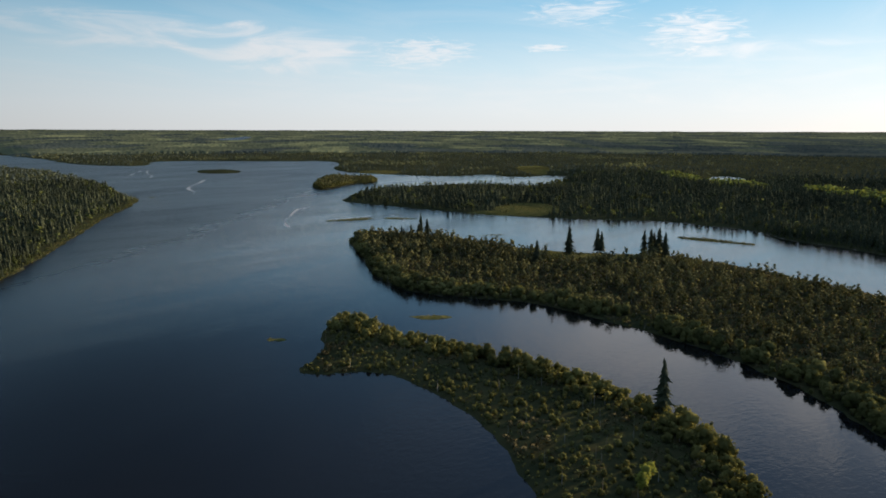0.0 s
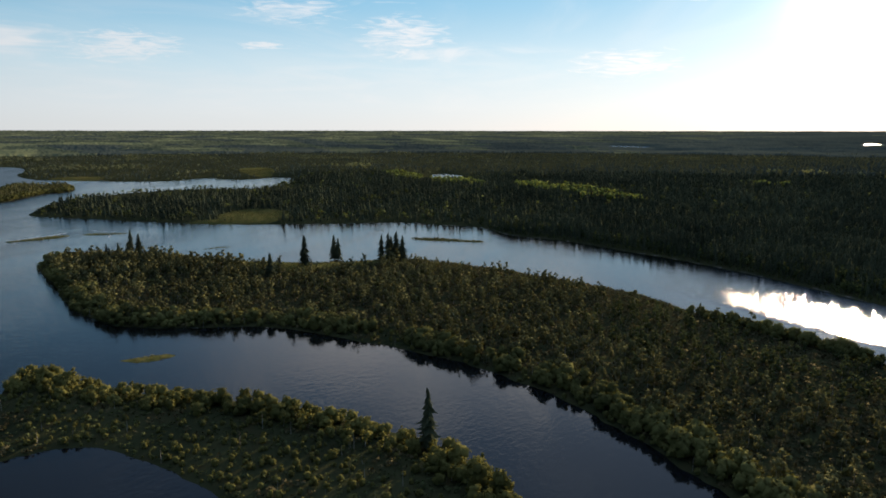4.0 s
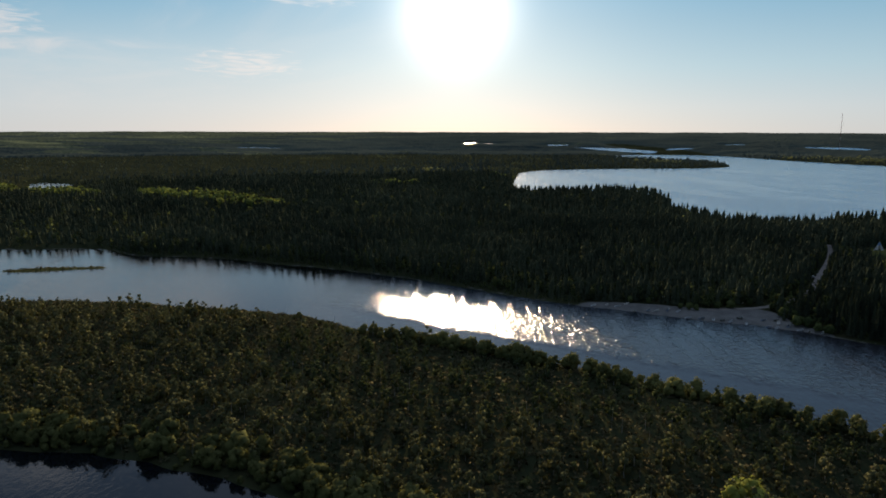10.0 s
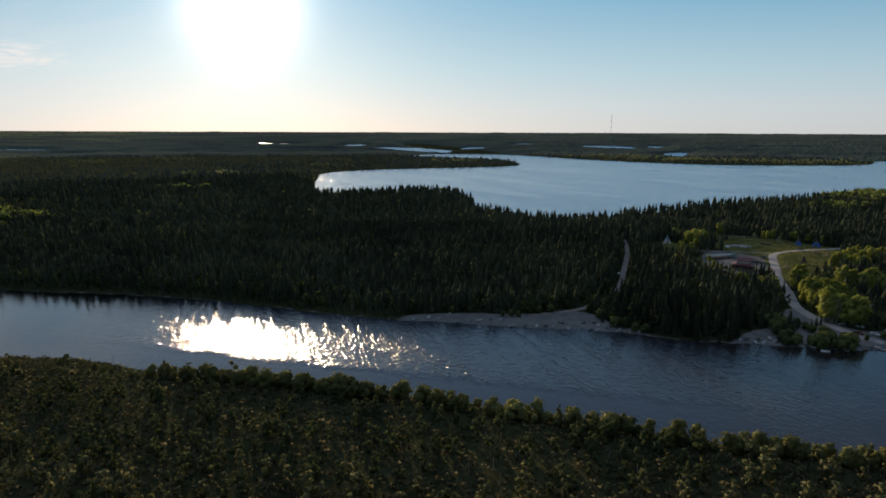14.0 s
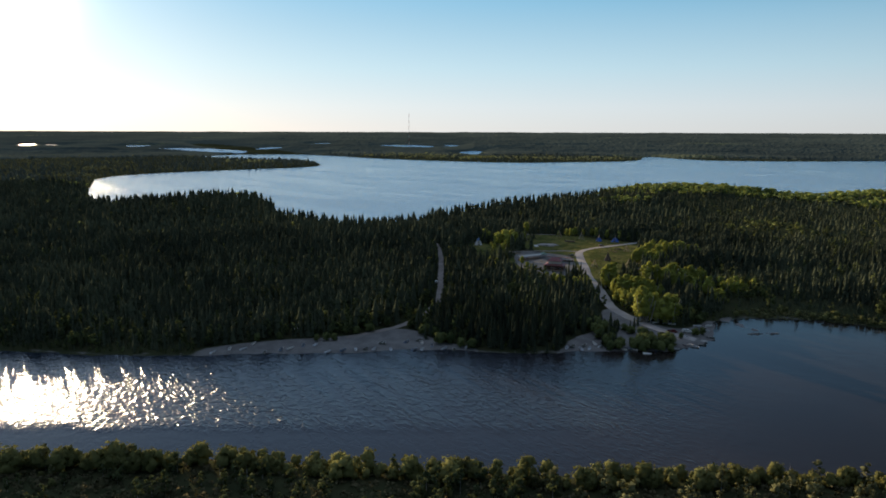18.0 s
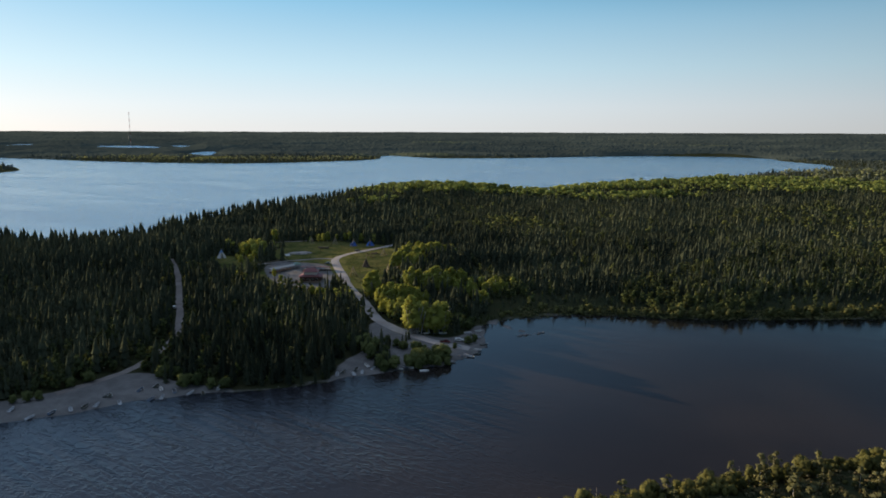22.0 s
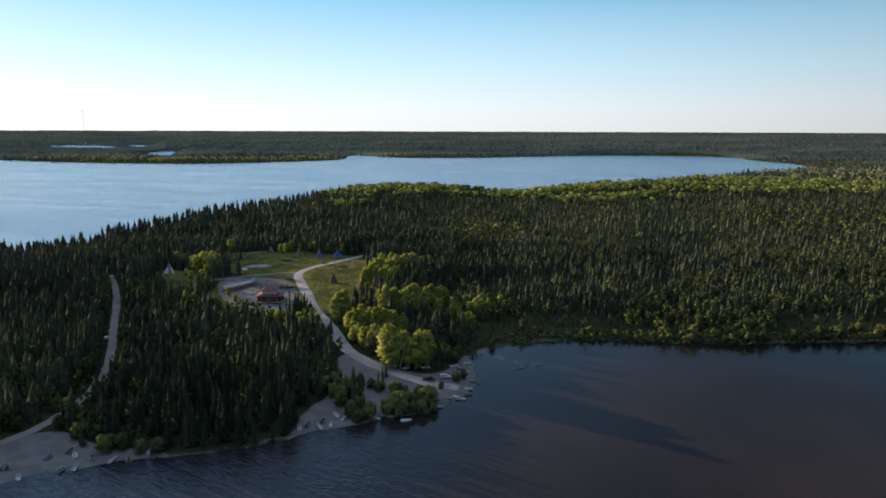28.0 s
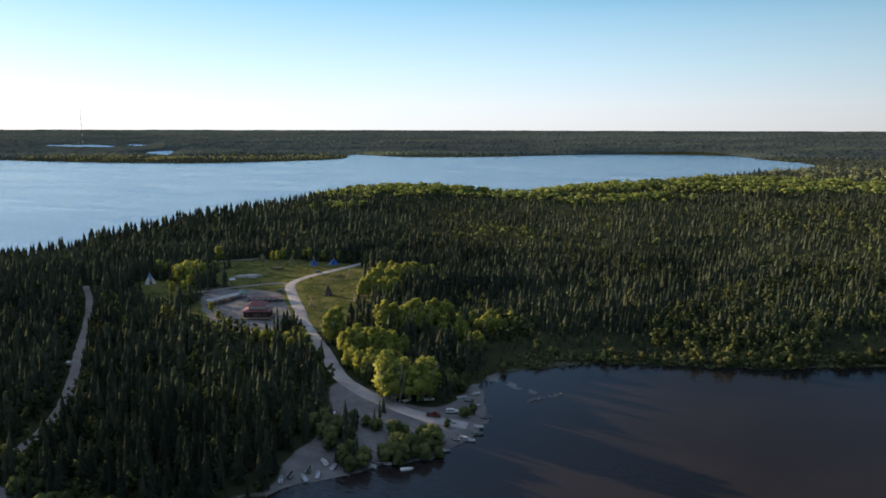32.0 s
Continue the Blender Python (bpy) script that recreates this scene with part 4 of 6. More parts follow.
def woods():
    r = np.random.RandomState(11)
    # near, middle and far rings of spruce with leafy trees among them
    for ring, (lo, hi, step, shapes, leaves) in enumerate(((0, 620, 2.65, SPRUCE_FINE, LEAF_NEAR), (620, 1450, 6.8, SPRUCE_MID, LEAF_FAR),
                                                           (1450, 3020, 14.5, SPRUCE_FAR, LEAF_FAR))):
        reach = hi + 300
        x, y = scatter(-min(reach, 4700), min(reach, 4700), -min(reach, 3300), min(reach, 4700), step, 200 + ring)
        d, f = lookup(D_MAIN, x, y), from_path(x, y)
        keep = (d > 2.0) & (f >= lo) & (f < hi) & in_view(x, y) & (np.hypot(x - MID[0], y - MID[1]) < 4700)
        x, y, d, f = x[keep], y[keep], d[keep], f[keep]
        if ring == 0:
            ok = ~is_open(x, y)
            x, y, d = x[ok], y[ok], d[ok]
        ok = (in_ovals(x, y, MARSH) <= 0.05) & ~((x > 112) & (y < 420) & (d < 5 + 4 * wave_noise(x, y, 45, 46)))
        x, y, d = x[ok], y[ok], d[ok]
        if ring > 1:
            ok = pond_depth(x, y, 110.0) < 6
            x, y, d = x[ok], y[ok], d[ok]
        thin = wave_noise(x, y, 130, 31) + 0.6 * wave_noise(x, y, 35, 32)
        gap = wave_noise(x, y, 26, 38) + 0.5 * wave_noise(x, y, 11, 39)
        ok = r.rand(len(x)) < np.where((gap > 0.85) & (ring == 0), 0.35, np.where(thin > 0.9, 0.6, 0.96))
        x, y, d, thin, gap = x[ok], y[ok], d[ok], thin[ok], gap[ok]
        leafy = in_ovals(x, y, LEAFY)
        leafy = np.where(leafy > 0.01, np.clip(1.9 * leafy + 0.85 * wave_noise(x, y, 60, 33), 0, 0.9), 0)
        mixed = wave_noise(x, y, 75, 34) + 0.6 * wave_noise(x, y, 380, 35)
        if ring > 1:
            # far off the leafy stands lie in long bands
            mixed = wave_noise(x * 0.5, y, 330, 36) + 0.8 * wave_noise(x, y, 900, 37) - 0.15 + np.clip((-x - 1500 - y) / 2500, -0.2, 0.5)
        bay = (x > 95) & (y < 520) & (d < 34 + 14 * wave_noise(x, y, 60, 40))
        pale = in_ovals(x, y, PALE) + 0.15 * wave_noise(x, y, 60, 50) > 0.12
        behind = in_ovals(x, y, OLIVE) + 0.12 * wave_noise(x, y, 45, 45) > 0.15
        share = np.where(mixed > 0.7, (0.20, 0.22, 0.6)[ring], 0.035) + np.where(bay, 0.18, 0) + np.where(behind, 0.30, 0) + np.where((x < -50) & (y < 300) & (d < 45), 0.16, 0)
        if ring == 0:
            side = np.minimum(line_distance(ROADS["beach"][0], x, y), line_distance(ROADS["landing"][0], x, y))
            share = share + np.where(side < 9, 0.45, 0)
        bright = r.rand(len(x)) < leafy * (0.85, 0.82, 0.55)[ring] * np.where(x < -600, 0.8, np.where(x > 620, 0.7, 1.0))
        ok = ~bay | (r.rand(len(x)) < 0.6)
        x, y, d, thin, gap, leafy, share, bay, bright, pale, behind = x[ok], y[ok], d[ok], thin[ok], gap[ok], leafy[ok], share[ok], bay[ok], bright[ok], pale[ok], behind[ok]
        point = (x > -115) & (x < 24) & (y < 400) & (ring == 0)
        ok = ~point | (r.rand(len(x)) < 0.7)
        x, y, d, thin, gap, leafy, share, bay, bright, pale, behind, point = [q[ok] for q in (x, y, d, thin, gap, leafy, share, bay, bright, pale, behind, point)]
        share = share + np.where(point, 0.17, 0)
        stands = wave_noise(x, y, 46, 52) + 0.7 * wave_noise(x, y, 19, 53)
        east = (x > 60) & (y > 230)
        copse = east & (wave_noise(x, y, 32, 54) + 0.6 * wave_noise(x, y, 110, 55) > np.where(behind, 0.8, 1.05))
        share = np.where(copse, 0.72, np.where(east & ~behind, share * 0.5, share))
        isleaf = bright | (r.rand(len(x)) < share) | ((d < 8) & (r.rand(len(x)) < np.where((x > -50) & (x < 10), 0.25, 0.85)))
        ok = in_ovals(x, y, GROVE, 4.0) <= 0
        x, y, d, isleaf, thin, bright, bay, gap, pale, behind, stands, east, point = [q[ok] for q in (x, y, d, isleaf, thin, bright, bay, gap, pale, behind, stands, east, point)]
        big = (1.0, 0.85, 0.8)[ring]
        wide = (1.0, 1.45, 2.0)[ring]
        h = (4.8 + 8.5 * r.rand(len(x)) ** 1.9 + 2.0 * thin - 1.9 * gap) * np.where((d < 12) & (y < 430) & ~((x > -75) & (x < 30)), 0.75, 1.1) * big
        h = h * np.where((y > 430) & (x < 150) & (ring < 2), 1.32, 1.0) + np.where((y > 430) & (x < 150) & (d < 30) & (ring < 2), 2.0, 0.0)
        h = np.clip(h * np.where(bay, 0.5, 1.0) * np.where(in_ovals(x, y, LOW) > 0, 0.5, 1.0), 2.2, 16)
        h = np.where((x > 90) & (y > 150), np.clip(h * 0.8, 2.2, 16), h) * (np.clip(1 + (x + 1100) / 1400, 0.5, 1) if ring == 2 else 1)
        h = np.where(point, np.clip(h * (1.28 + 0.1 * stands), 3.0, 16.5), h)
        h = np.where(east, np.clip(h * (1.0 + 0.24 * stands), 2.4, 15), h)
        s = ~isleaf
        if ring == 0:
            # the spruces round the landing stand one by one
            own = s & (x > -76) & (x < 30) & (y > 203) & (y < 283)
            SINGLE["spruce"] = (x[own][:300], y[own][:300], h[own][:300])
            skip = np.zeros(len(x), bool)
            skip[np.flatnonzero(own)[:300]] = True
            s &= ~skip
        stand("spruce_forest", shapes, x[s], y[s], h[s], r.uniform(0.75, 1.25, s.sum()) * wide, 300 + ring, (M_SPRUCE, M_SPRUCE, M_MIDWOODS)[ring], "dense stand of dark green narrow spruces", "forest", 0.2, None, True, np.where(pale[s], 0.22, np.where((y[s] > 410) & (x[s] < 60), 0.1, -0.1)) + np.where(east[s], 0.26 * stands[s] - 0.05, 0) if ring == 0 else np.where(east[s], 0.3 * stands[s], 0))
        stand("poplar_woods", leaves, x[bright], y[bright], (7.0 + 3.0 * r.rand(bright.sum()) + 3.2 * wave_noise(x[bright], y[bright], 70, 47)), r.uniform(0.85, 1.25, bright.sum()) * (1.1, 1.75, 1.5)[ring], 330 + ring, (M_POPLAR, M_POPLAR, M_PALEWOODS)[ring],
              "bright yellow-green poplar stand among dark spruces", "forest", 0.2)
        young = isleaf & ~bright & (r.rand(len(x)) < np.where(bay, 0.5, 0.62))
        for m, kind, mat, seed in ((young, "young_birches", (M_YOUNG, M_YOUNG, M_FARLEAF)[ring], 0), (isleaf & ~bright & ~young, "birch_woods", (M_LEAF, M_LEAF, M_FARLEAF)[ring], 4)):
            round_ones = m & behind & (ring == 0)
            m = m & ~round_ones
            stand(kind, LEAF_FINE, x[round_ones], y[round_ones], 4.5 + 5.0 * r.rand(round_ones.sum()), r.uniform(1.1, 1.7, round_ones.sum()), 326 + seed, mat, "olive-green rounded birches and alders near the bay", "forest", 0.2)
            hl = r.uniform(4.5, 11.0, m.sum()) * np.where(d[m] < 8, 0.45, 1.0) * np.where(bay[m], 0.8, 1.0) * big
            stand(kind, leaves, x[m], y[m], hl, r.uniform(0.9, 1.4, m.sum()) * (1.15, 1.15, 1.6)[ring] * np.where(bay[m], 0.95, 1.0), 320 + ring + seed, mat,
                  "grey-green young birches among spruces" if seed == 0 else "yellow-green birches and poplars among spruces", "forest", 0.2)


def far_canopy():
    """The forest beyond three kilometres, out to the skyline: one ragged roof of tree tops, ever lower with distance to
    fit the view.
    """
    r = np.random.RandomState(16)
    bearing = np.radians(np.arange(-134, 52, 0.085))
    flat_row = 110 / np.linspace(0.0372, 0.0054, 66)
    a, flat = np.meshgrid(bearing, flat_row)
    a = a + r.uniform(-0.5, 0.5, a.shape) * radians(0.085)
    flat = flat * (1 + r.uniform(-0.5, 0.5, a.shape) * flat * 0.0005 / 110)
    rr = np.where(flat > 3200, 3200 + 1500 * np.log(np.maximum(flat, 3200) / 3200) / 1.85, flat)
    x, y = MID[0] + rr * np.sin(a), MID[1] + rr * np.cos(a)
    fx, fy = MID[0] + flat * np.sin(a), MID[1] + flat * np.cos(a)
    scale = np.clip(rr / flat, 0.2, 1)
    hilly = wave_noise(fx, fy, 1500, 81)
    h = (5.0 + 1.5 * r.rand(*a.shape) ** 1.3 + 1.5 * wave_noise(fx, fy, 160, 82)) * scale + np.clip(hilly, 0, 2) * 5.0 * scale
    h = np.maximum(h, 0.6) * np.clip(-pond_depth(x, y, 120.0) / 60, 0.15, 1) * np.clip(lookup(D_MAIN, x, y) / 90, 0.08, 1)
    h[0] = 0.2
    z = lookup(GZ, x, y) + h
    nx, ny = len(bearing), len(flat_row)
    V = np.stack([x, y, z], -1).reshape(-1, 3)
    quads = grid_faces(nx, ny)
    mid = V[quads].mean(1)
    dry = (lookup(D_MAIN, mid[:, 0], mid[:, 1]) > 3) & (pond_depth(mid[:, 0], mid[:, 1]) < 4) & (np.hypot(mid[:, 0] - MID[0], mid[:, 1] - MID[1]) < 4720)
    bands = (wave_noise(fx * 0.35, fy * 0.8, 700, 83) + 0.7 * wave_noise(fx, fy, 2200, 84) + 0.35 * wave_noise(fx, fy, 240, 85)).ravel()
    bands = bands + np.clip((-fx.ravel() - 0.8 * fy.ravel() - 1500) / 2500, -0.25, 1.1)
    tone = np.clip(0.5 + 0.3 * bands + r.normal(0, 0.08, bands.shape), 0, 1)
    kind = bands[quads].mean(1)
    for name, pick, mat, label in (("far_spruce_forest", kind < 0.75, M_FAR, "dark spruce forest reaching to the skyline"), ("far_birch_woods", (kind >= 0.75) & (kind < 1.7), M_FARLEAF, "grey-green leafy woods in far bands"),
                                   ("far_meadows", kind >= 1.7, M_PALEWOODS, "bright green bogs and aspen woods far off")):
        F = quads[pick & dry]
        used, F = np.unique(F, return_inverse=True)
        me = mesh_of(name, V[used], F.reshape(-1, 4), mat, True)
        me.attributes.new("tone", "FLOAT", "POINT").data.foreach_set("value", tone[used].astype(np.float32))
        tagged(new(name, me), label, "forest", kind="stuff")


def island_thicket():
    r = np.random.RandomState(12)
    north = line_distance(ISLAND_NORTH_SHORE, PX, PY)
    near_north = line_distance(ISLAND_NEAR[10:26], PX, PY)
    x, y = scatter(-1400, 340, -960, 130, 2.7, 210)
    e, dn, dm = lookup(D_ISLE, x, y), lookup(north, x, y), lookup(near_north, x, y)
    keep = (e > 0.6) & in_view(x, y) & (in_ovals(x, y, MARSH) <= 0.02)
    x, y, e, dn, dm = x[keep], y[keep], e[keep], dn[keep], dm[keep]
    patch = wave_noise(x, y, 55, 41) + 0.6 * wave_noise(x, y, 16, 42)
    small = (x > -260) & (y < -140)                       # the first island
    f, u = from_path(x, y), r.rand(len(x))
    dn = np.where(x > -235, dn + 30, dn)                  # the eastern shore is bushy, the western one grassy
    bank = (e < np.where(y < -20, 17, 10)) & (dn > 20) & ~small
    hedge = small & (dm > 1.0) & (dm < 19)
    far_isle = x < -700
    bush = ((bank | far_isle) & (u < 0.42 + 0.16 * (patch > 0) + np.where((f < 280) & (y > 40), 0.22, 0))) | (hedge & (u < 0.48 - 0.010 * dm)) | (small & ~hedge & (u < np.clip(0.30 + 0.24 * patch, 0.10, 0.6))) | (~bank & ~hedge & ~small & (u < 0.03 + 0.09 * (patch > 0.5)))
    clump = wave_noise(x, y, 26, 43) + 0.5 * wave_noise(x, y, 90, 44)
    west_end = (x < -440) & (x > -620) & (dn > 10)
    tall = ~bush & ~small & (dn > 20) & (e > 5) & (u > np.where(clump > 0.25, 0.76, 0.91) - 0.12 * west_end)
    thin = in_ovals(x, y, THIN) + 0.15 * wave_noise(x, y, 30, 48) > 0.12
    tall &= ~thin | (r.rand(len(x)) < 0.8)
    tall &= (x > -540) | (x < -700)
    tall |= ~bush & hedge & (u > 0.86)
    bush &= ~thin | (r.rand(len(x)) < 0.5)
    low = ~bush & ~tall & (u < 0.86)
    h = np.where(bank | hedge, 3.2 + 5.0 * r.rand(len(x)) ** 1.5 + 0.9 * patch, r.uniform(1.6, 3.4, len(x))) * np.where(e < 3, 0.6, 1.0) * np.where(hedge, 1.2 - 0.028 * dm, 1.0) * np.where(small & ~hedge, 0.8, 1.0) * np.where(x > 30, 0.8, 1.0) * np.where((x < -540) & (x > -700), 0.45, 1.0)
    near = f < 620
    east = x > 50
    h = h * np.where(east, 0.92, 1.0)
    for m, shapes, seed, mat in (((f < 300) & bush & small, BUSH_SOFT, 0, M_THICKET), ((f < 300) & bush & ~east & ~small, BUSH_SOFT, 3, M_WILLOW), ((f < 300) & bush & east & ~small, BUSH_SOFT, 4, M_THICKET), (near & (f >= 300) & bush, BUSH_FINE, 1, M_WILLOW), (~near & bush, BUSH_MID, 2, M_WILLOW)):
        stand("willow_thicket", shapes, x[m], y[m], h[m], r.uniform(1.0, 1.5, m.sum()), 340 + seed, mat,
              "dense olive-green willow bushes on low river islands", "thicket", 0.25)
    hl = r.uniform(0.9, 2.0, len(x)) * np.where(dn < 12, 0.8, 1.0)
    green = low & small & (patch > -0.55)
    stand("low_willows", BRUSH, x[green], y[green], hl[green] * 0.8, r.uniform(0.9, 1.5, green.sum()), 348, M_YOUNG, "low green willow shoots on an island shore", "shrubs", 0.15)
    low = low & ~green
    stand("undergrowth", BRUSH, x[low], y[low], hl[low], r.uniform(0.9, 1.5, low.sum()), 347, M_BRUSH, "low brown and green brush between island trees", "undergrowth", 0.15)
    ht = (5.2 + 6.6 * r.rand(len(x)) ** 1.4) * np.where(west_end, 1.2, 1.0) * np.where(thin, 0.85, 1.0) * np.where(small, 0.75, 1.0)
    for m, shapes, seed, mat in ((near & tall & small, LEAF_FINE, 8, M_THICKET), (near & tall & ~thin & ~small, LEAF_FINE, 5, M_GOLDEN), (near & tall & thin & ~small, LEAF_FINE, 7, M_YOUNG), (~near & tall, LEAF_MID, 6, M_GOLDEN)):
        stand("island_birches", shapes, x[m], y[m], ht[m], r.uniform(1.0, 1.5, m.sum()), 340 + seed, mat, "slender yellow-green birches above island brush", "trees", 0.2)
        stand("birch_trunks", [stick_shape(0.016, 0.8)], x[m], y[m], ht[m], np.full(m.sum(), 1.0), 350 + seed, M_PALE_BARK, "thin pale birch trunks on a river island", "trunks", 0.2)
    # rounded bushes along the shore of the bay
    bx, by = scatter(100, 470, 225, 345, 3.1, 217)
    bd = lookup(D_MAIN, bx, by)
    ok = (bd > 1.5) & (bd < 11 + 3 * wave_noise(bx, by, 40, 51)) & (r.rand(len(bx)) < np.where(bx > 170, 0.6, 0.32))
    bx, by = bx[ok], by[ok]
    stand("shore_willows", BUSH_FINE, bx, by, (1.8 + 3.0 * r.rand(len(bx)) ** 1.5) * np.where(bx > 190, 1.3, 0.85), r.uniform(0.9, 1.4, len(bx)), 366, M_WILLOW, "rounded olive willow bushes along a bay shore", "thicket", 0.2)
    # dead leaning stems here and there
    m = ~bush & ~tall & (u > np.where(thin, 0.93, 0.975)) & near
    stand("dead_stems", [stick_shape(0.02, 1.0, 3)], x[m], y[m], r.uniform(4, 7.5, m.sum()), np.full(m.sum(), 1.0), 360, M_PALE_BARK, "bare grey dead stems among brush", "dead wood", 0.1)


def meadow_scrub():
    """Low brush and tufts over the camp clearing."""
    r = np.random.RandomState(15)
    x, y = scatter(-90, 90, 340, 570, 1.9, 213)
    inside = in_ovals(x, y, OPEN)
    clear = signed(smooth_loop(YARD), x, y) < -0.5
    for line, w in ROADS.values():
        clear &= line_distance(line, x, y) > w / 2 + 0.6
    thick = wave_noise(x, y, 24, 61) + np.where(x > 18, 0.7, -0.25)
    keep = (inside > 0.0) & clear & (r.rand(len(x)) < np.clip(0.35 + 0.35 * thick, 0.08, 0.85))
    x, y = x[keep], y[keep]
    h = 0.25 + 0.9 * r.rand(len(x)) ** 2
    brown = r.rand(len(x)) < 0.45
    stand("meadow_brush", BRUSH, x[brown], y[brown], h[brown], r.uniform(0.8, 1.4, brown.sum()), 363, M_BRUSH, "brown low scrub on the camp meadow", "scrub", 0.05)
    stand("meadow_tufts", BRUSH, x[~brown], y[~brown], h[~brown], r.uniform(0.8, 1.4, (~brown).sum()), 364, M_GRASS, "pale green grass tufts on the camp meadow", "grass", 0.05)


def marsh_grass():
    r = np.random.RandomState(13)
    tuft = [leafy_shape(2, 9, 0.34, 120 + s, 0.85, 0.0, 0.7, 0) for s in range(5)]
    x, y = scatter(-1700, 420, -560, 560, 2.4, 211)
    b, m = lookup(D_BAR, x, y), in_ovals(x, y, MARSH)
    isl = (lookup(D_ISLE, x, y) > 0.3) & (line_distance(ISLAND_NORTH_SHORE, x, y) < 7) & (x < -200)
    dm = lookup(D_MAIN, x, y)
    reeds = (dm > -1.5) & (dm < 13) & (x > 112) & (x < 420)
    keep = (((b > 0.4) & (x < 50) & ~((x > -600) & (x < -500) & (y > -60))) | ((m > 0) & (np.maximum(dm, lookup(D_ISLE, x, y)) > 0.3)) | isl | reeds) & in_view(x, y)
    x, y = x[keep], y[keep]
    bx, by = scatter(-610, -495, -70, 60, 2.2, 218)
    ok = lookup(D_BAR, bx, by) > 0.2
    stand("bar_brush", BRUSH, bx[ok], by[ok], r.uniform(0.7, 1.5, ok.sum()), r.uniform(1.0, 1.6, ok.sum()), 367, M_BRUSH, "low dark brown brush on a river bar", "undergrowth", 0.1)
    sx, sy = scatter(-1250, -280, -1000, -540, 2.6, 215)
    sd = lookup(D_MAIN, sx, sy)
    ok = (sd > 0.2) & (sd < 8 + 4 * wave_noise(sx, sy, 50, 49)) & in_view(sx, sy)
    x, y = np.append(x, sx[ok]), np.append(y, sy[ok])
    stand("marsh_grass", tuft, x, y, r.uniform(0.5, 1.1, len(x)) * np.where(y > 200, 1.7, 1.0), r.uniform(1.2, 2.0, len(x)), 361, M_GRASS, "low pale green marsh grass along the water", "grass", 0.05)


woods()
far_canopy()
island_thicket()
marsh_grass()
meadow_scrub()

# ---- helpers for things and their parts ----
def part(name, bm, mat, parent=None, label="", smooth=False):
    me = bpy.data.meshes.new(name)
    bm.to_mesh(me)
    bm.free()
    for p in me.polygons:
        p.use_smooth = smooth
    me.materials.append(mat)
    ob = new(name, me)
    ob.parent = parent
    if label:
        ob["label"] = label
    return ob


def thing(name, label, category, group=""):
    return tagged(new(name), label, category, group)


def box(bm, sx, sy, sz, x=0, y=0, z=0, bevel=0.0, turn=None, taper=1.0):
    """A box whose underside is at z; taper draws its top in."""
    m = Matrix.Translation((x, y, z + sz / 2)) @ (turn or Matrix()) @ Matrix.Diagonal((sx, sy, sz, 1))
    made = bmesh.ops.create_cube(bm, size=1.0)["verts"]
    for v in made:
        if v.co.z > 0:
            v.co.x *= taper
            v.co.y *= taper
    bmesh.ops.transform(bm, matrix=m, verts=made)
    if bevel:
        edges = list({e for v in made for e in v.link_edges})
        bmesh.ops.bevel(bm, geom=edges, offset=bevel, segments=1, affect="EDGES")
    return bm


def rod(bm, a, b, r0, r1=None, sides=6):
    """A tapered rod from a to b."""
    a, b = Vector(a), Vector(b)
    q = (b - a).to_track_quat("Z", "Y").to_matrix().to_4x4()
    made = bmesh.ops.create_cone(bm, cap_ends=True, segments=sides, radius1=r0, radius2=r0 if r1 is None else r1, depth=(b - a).length)["verts"]
    bmesh.ops.transform(bm, matrix=Matrix.Translation((a + b) / 2) @ q, verts=made)
    return bm


def sheet(bm, points, thick=0.0):
    """A flat panel through the points, given some thickness."""
    f = bm.faces.new([bm.verts.new(p) for p in points])
    if thick:
        f.normal_update()
        out = bmesh.ops.extrude_face_region(bm, geom=[f])["geom"]
        bmesh.ops.translate(bm, vec=f.normal * -thick, verts=[v for v in out if isinstance(v, bmesh.types.BMVert)])
    return bm


def shaped(V, F):
    bm = bmesh.new()
    vs = [bm.verts.new(v) for v in V]
    for f in F:
        bm.faces.new([vs[i] for i in f])
    return bm


M_ALU = plain("dull_aluminium", (0.66, 0.68, 0.70), 0.5, 0.2, 0.2, 2.0)
M_WHITE = plain("white_paint", (0.78, 0.77, 0.74), 0.4, 0.0, 0.12, 2.0)
M_GREENHULL = plain("dark_green_hull", (0.035, 0.06, 0.045), 0.45, 0.0, 0.3, 2.0)
M_BLUEHULL = plain("faded_blue_hull", (0.10, 0.17, 0.26), 0.5, 0.0, 0.3, 2.0)
M_BLACK = plain("black_plastic", (0.022, 0.022, 0.024), 0.45, 0.0, 0.3, 4.0)
M_POLE = plain("peeled_poles", (0.46, 0.38, 0.28), 0.85, 0.0, 0.3, 3.0, 0.2)
M_WOOD = plain("weathered_wood", (0.26, 0.19, 0.13), 0.85, 0.0, 0.35, 3.0, 0.3)
M_DARKWOOD = plain("dark_stained_wood", (0.085, 0.045, 0.03), 0.8, 0.0, 0.35, 3.0, 0.3)
M_REDROOF = plain("red_brown_roof", (0.24, 0.085, 0.085), 0.6, 0.1, 0.25, 1.5, 0.2)
M_GREENROOF = plain("pale_green_roof", (0.22, 0.33, 0.27), 0.55, 0.1, 0.2, 1.5, 0.2)
M_PALEROOF = plain("pale_metal_roof", (0.30, 0.30, 0.29), 0.45, 0.4, 0.2, 1.0, 0.2)
M_CANVAS = plain("white_canvas", (0.72, 0.72, 0.70), 0.85, 0.0, 0.12, 1.5, 0.3)
M_BLUETARP = plain("blue_tarpaulin", (0.03, 0.13, 0.50), 0.5, 0.0, 0.25, 1.5, 0.3)
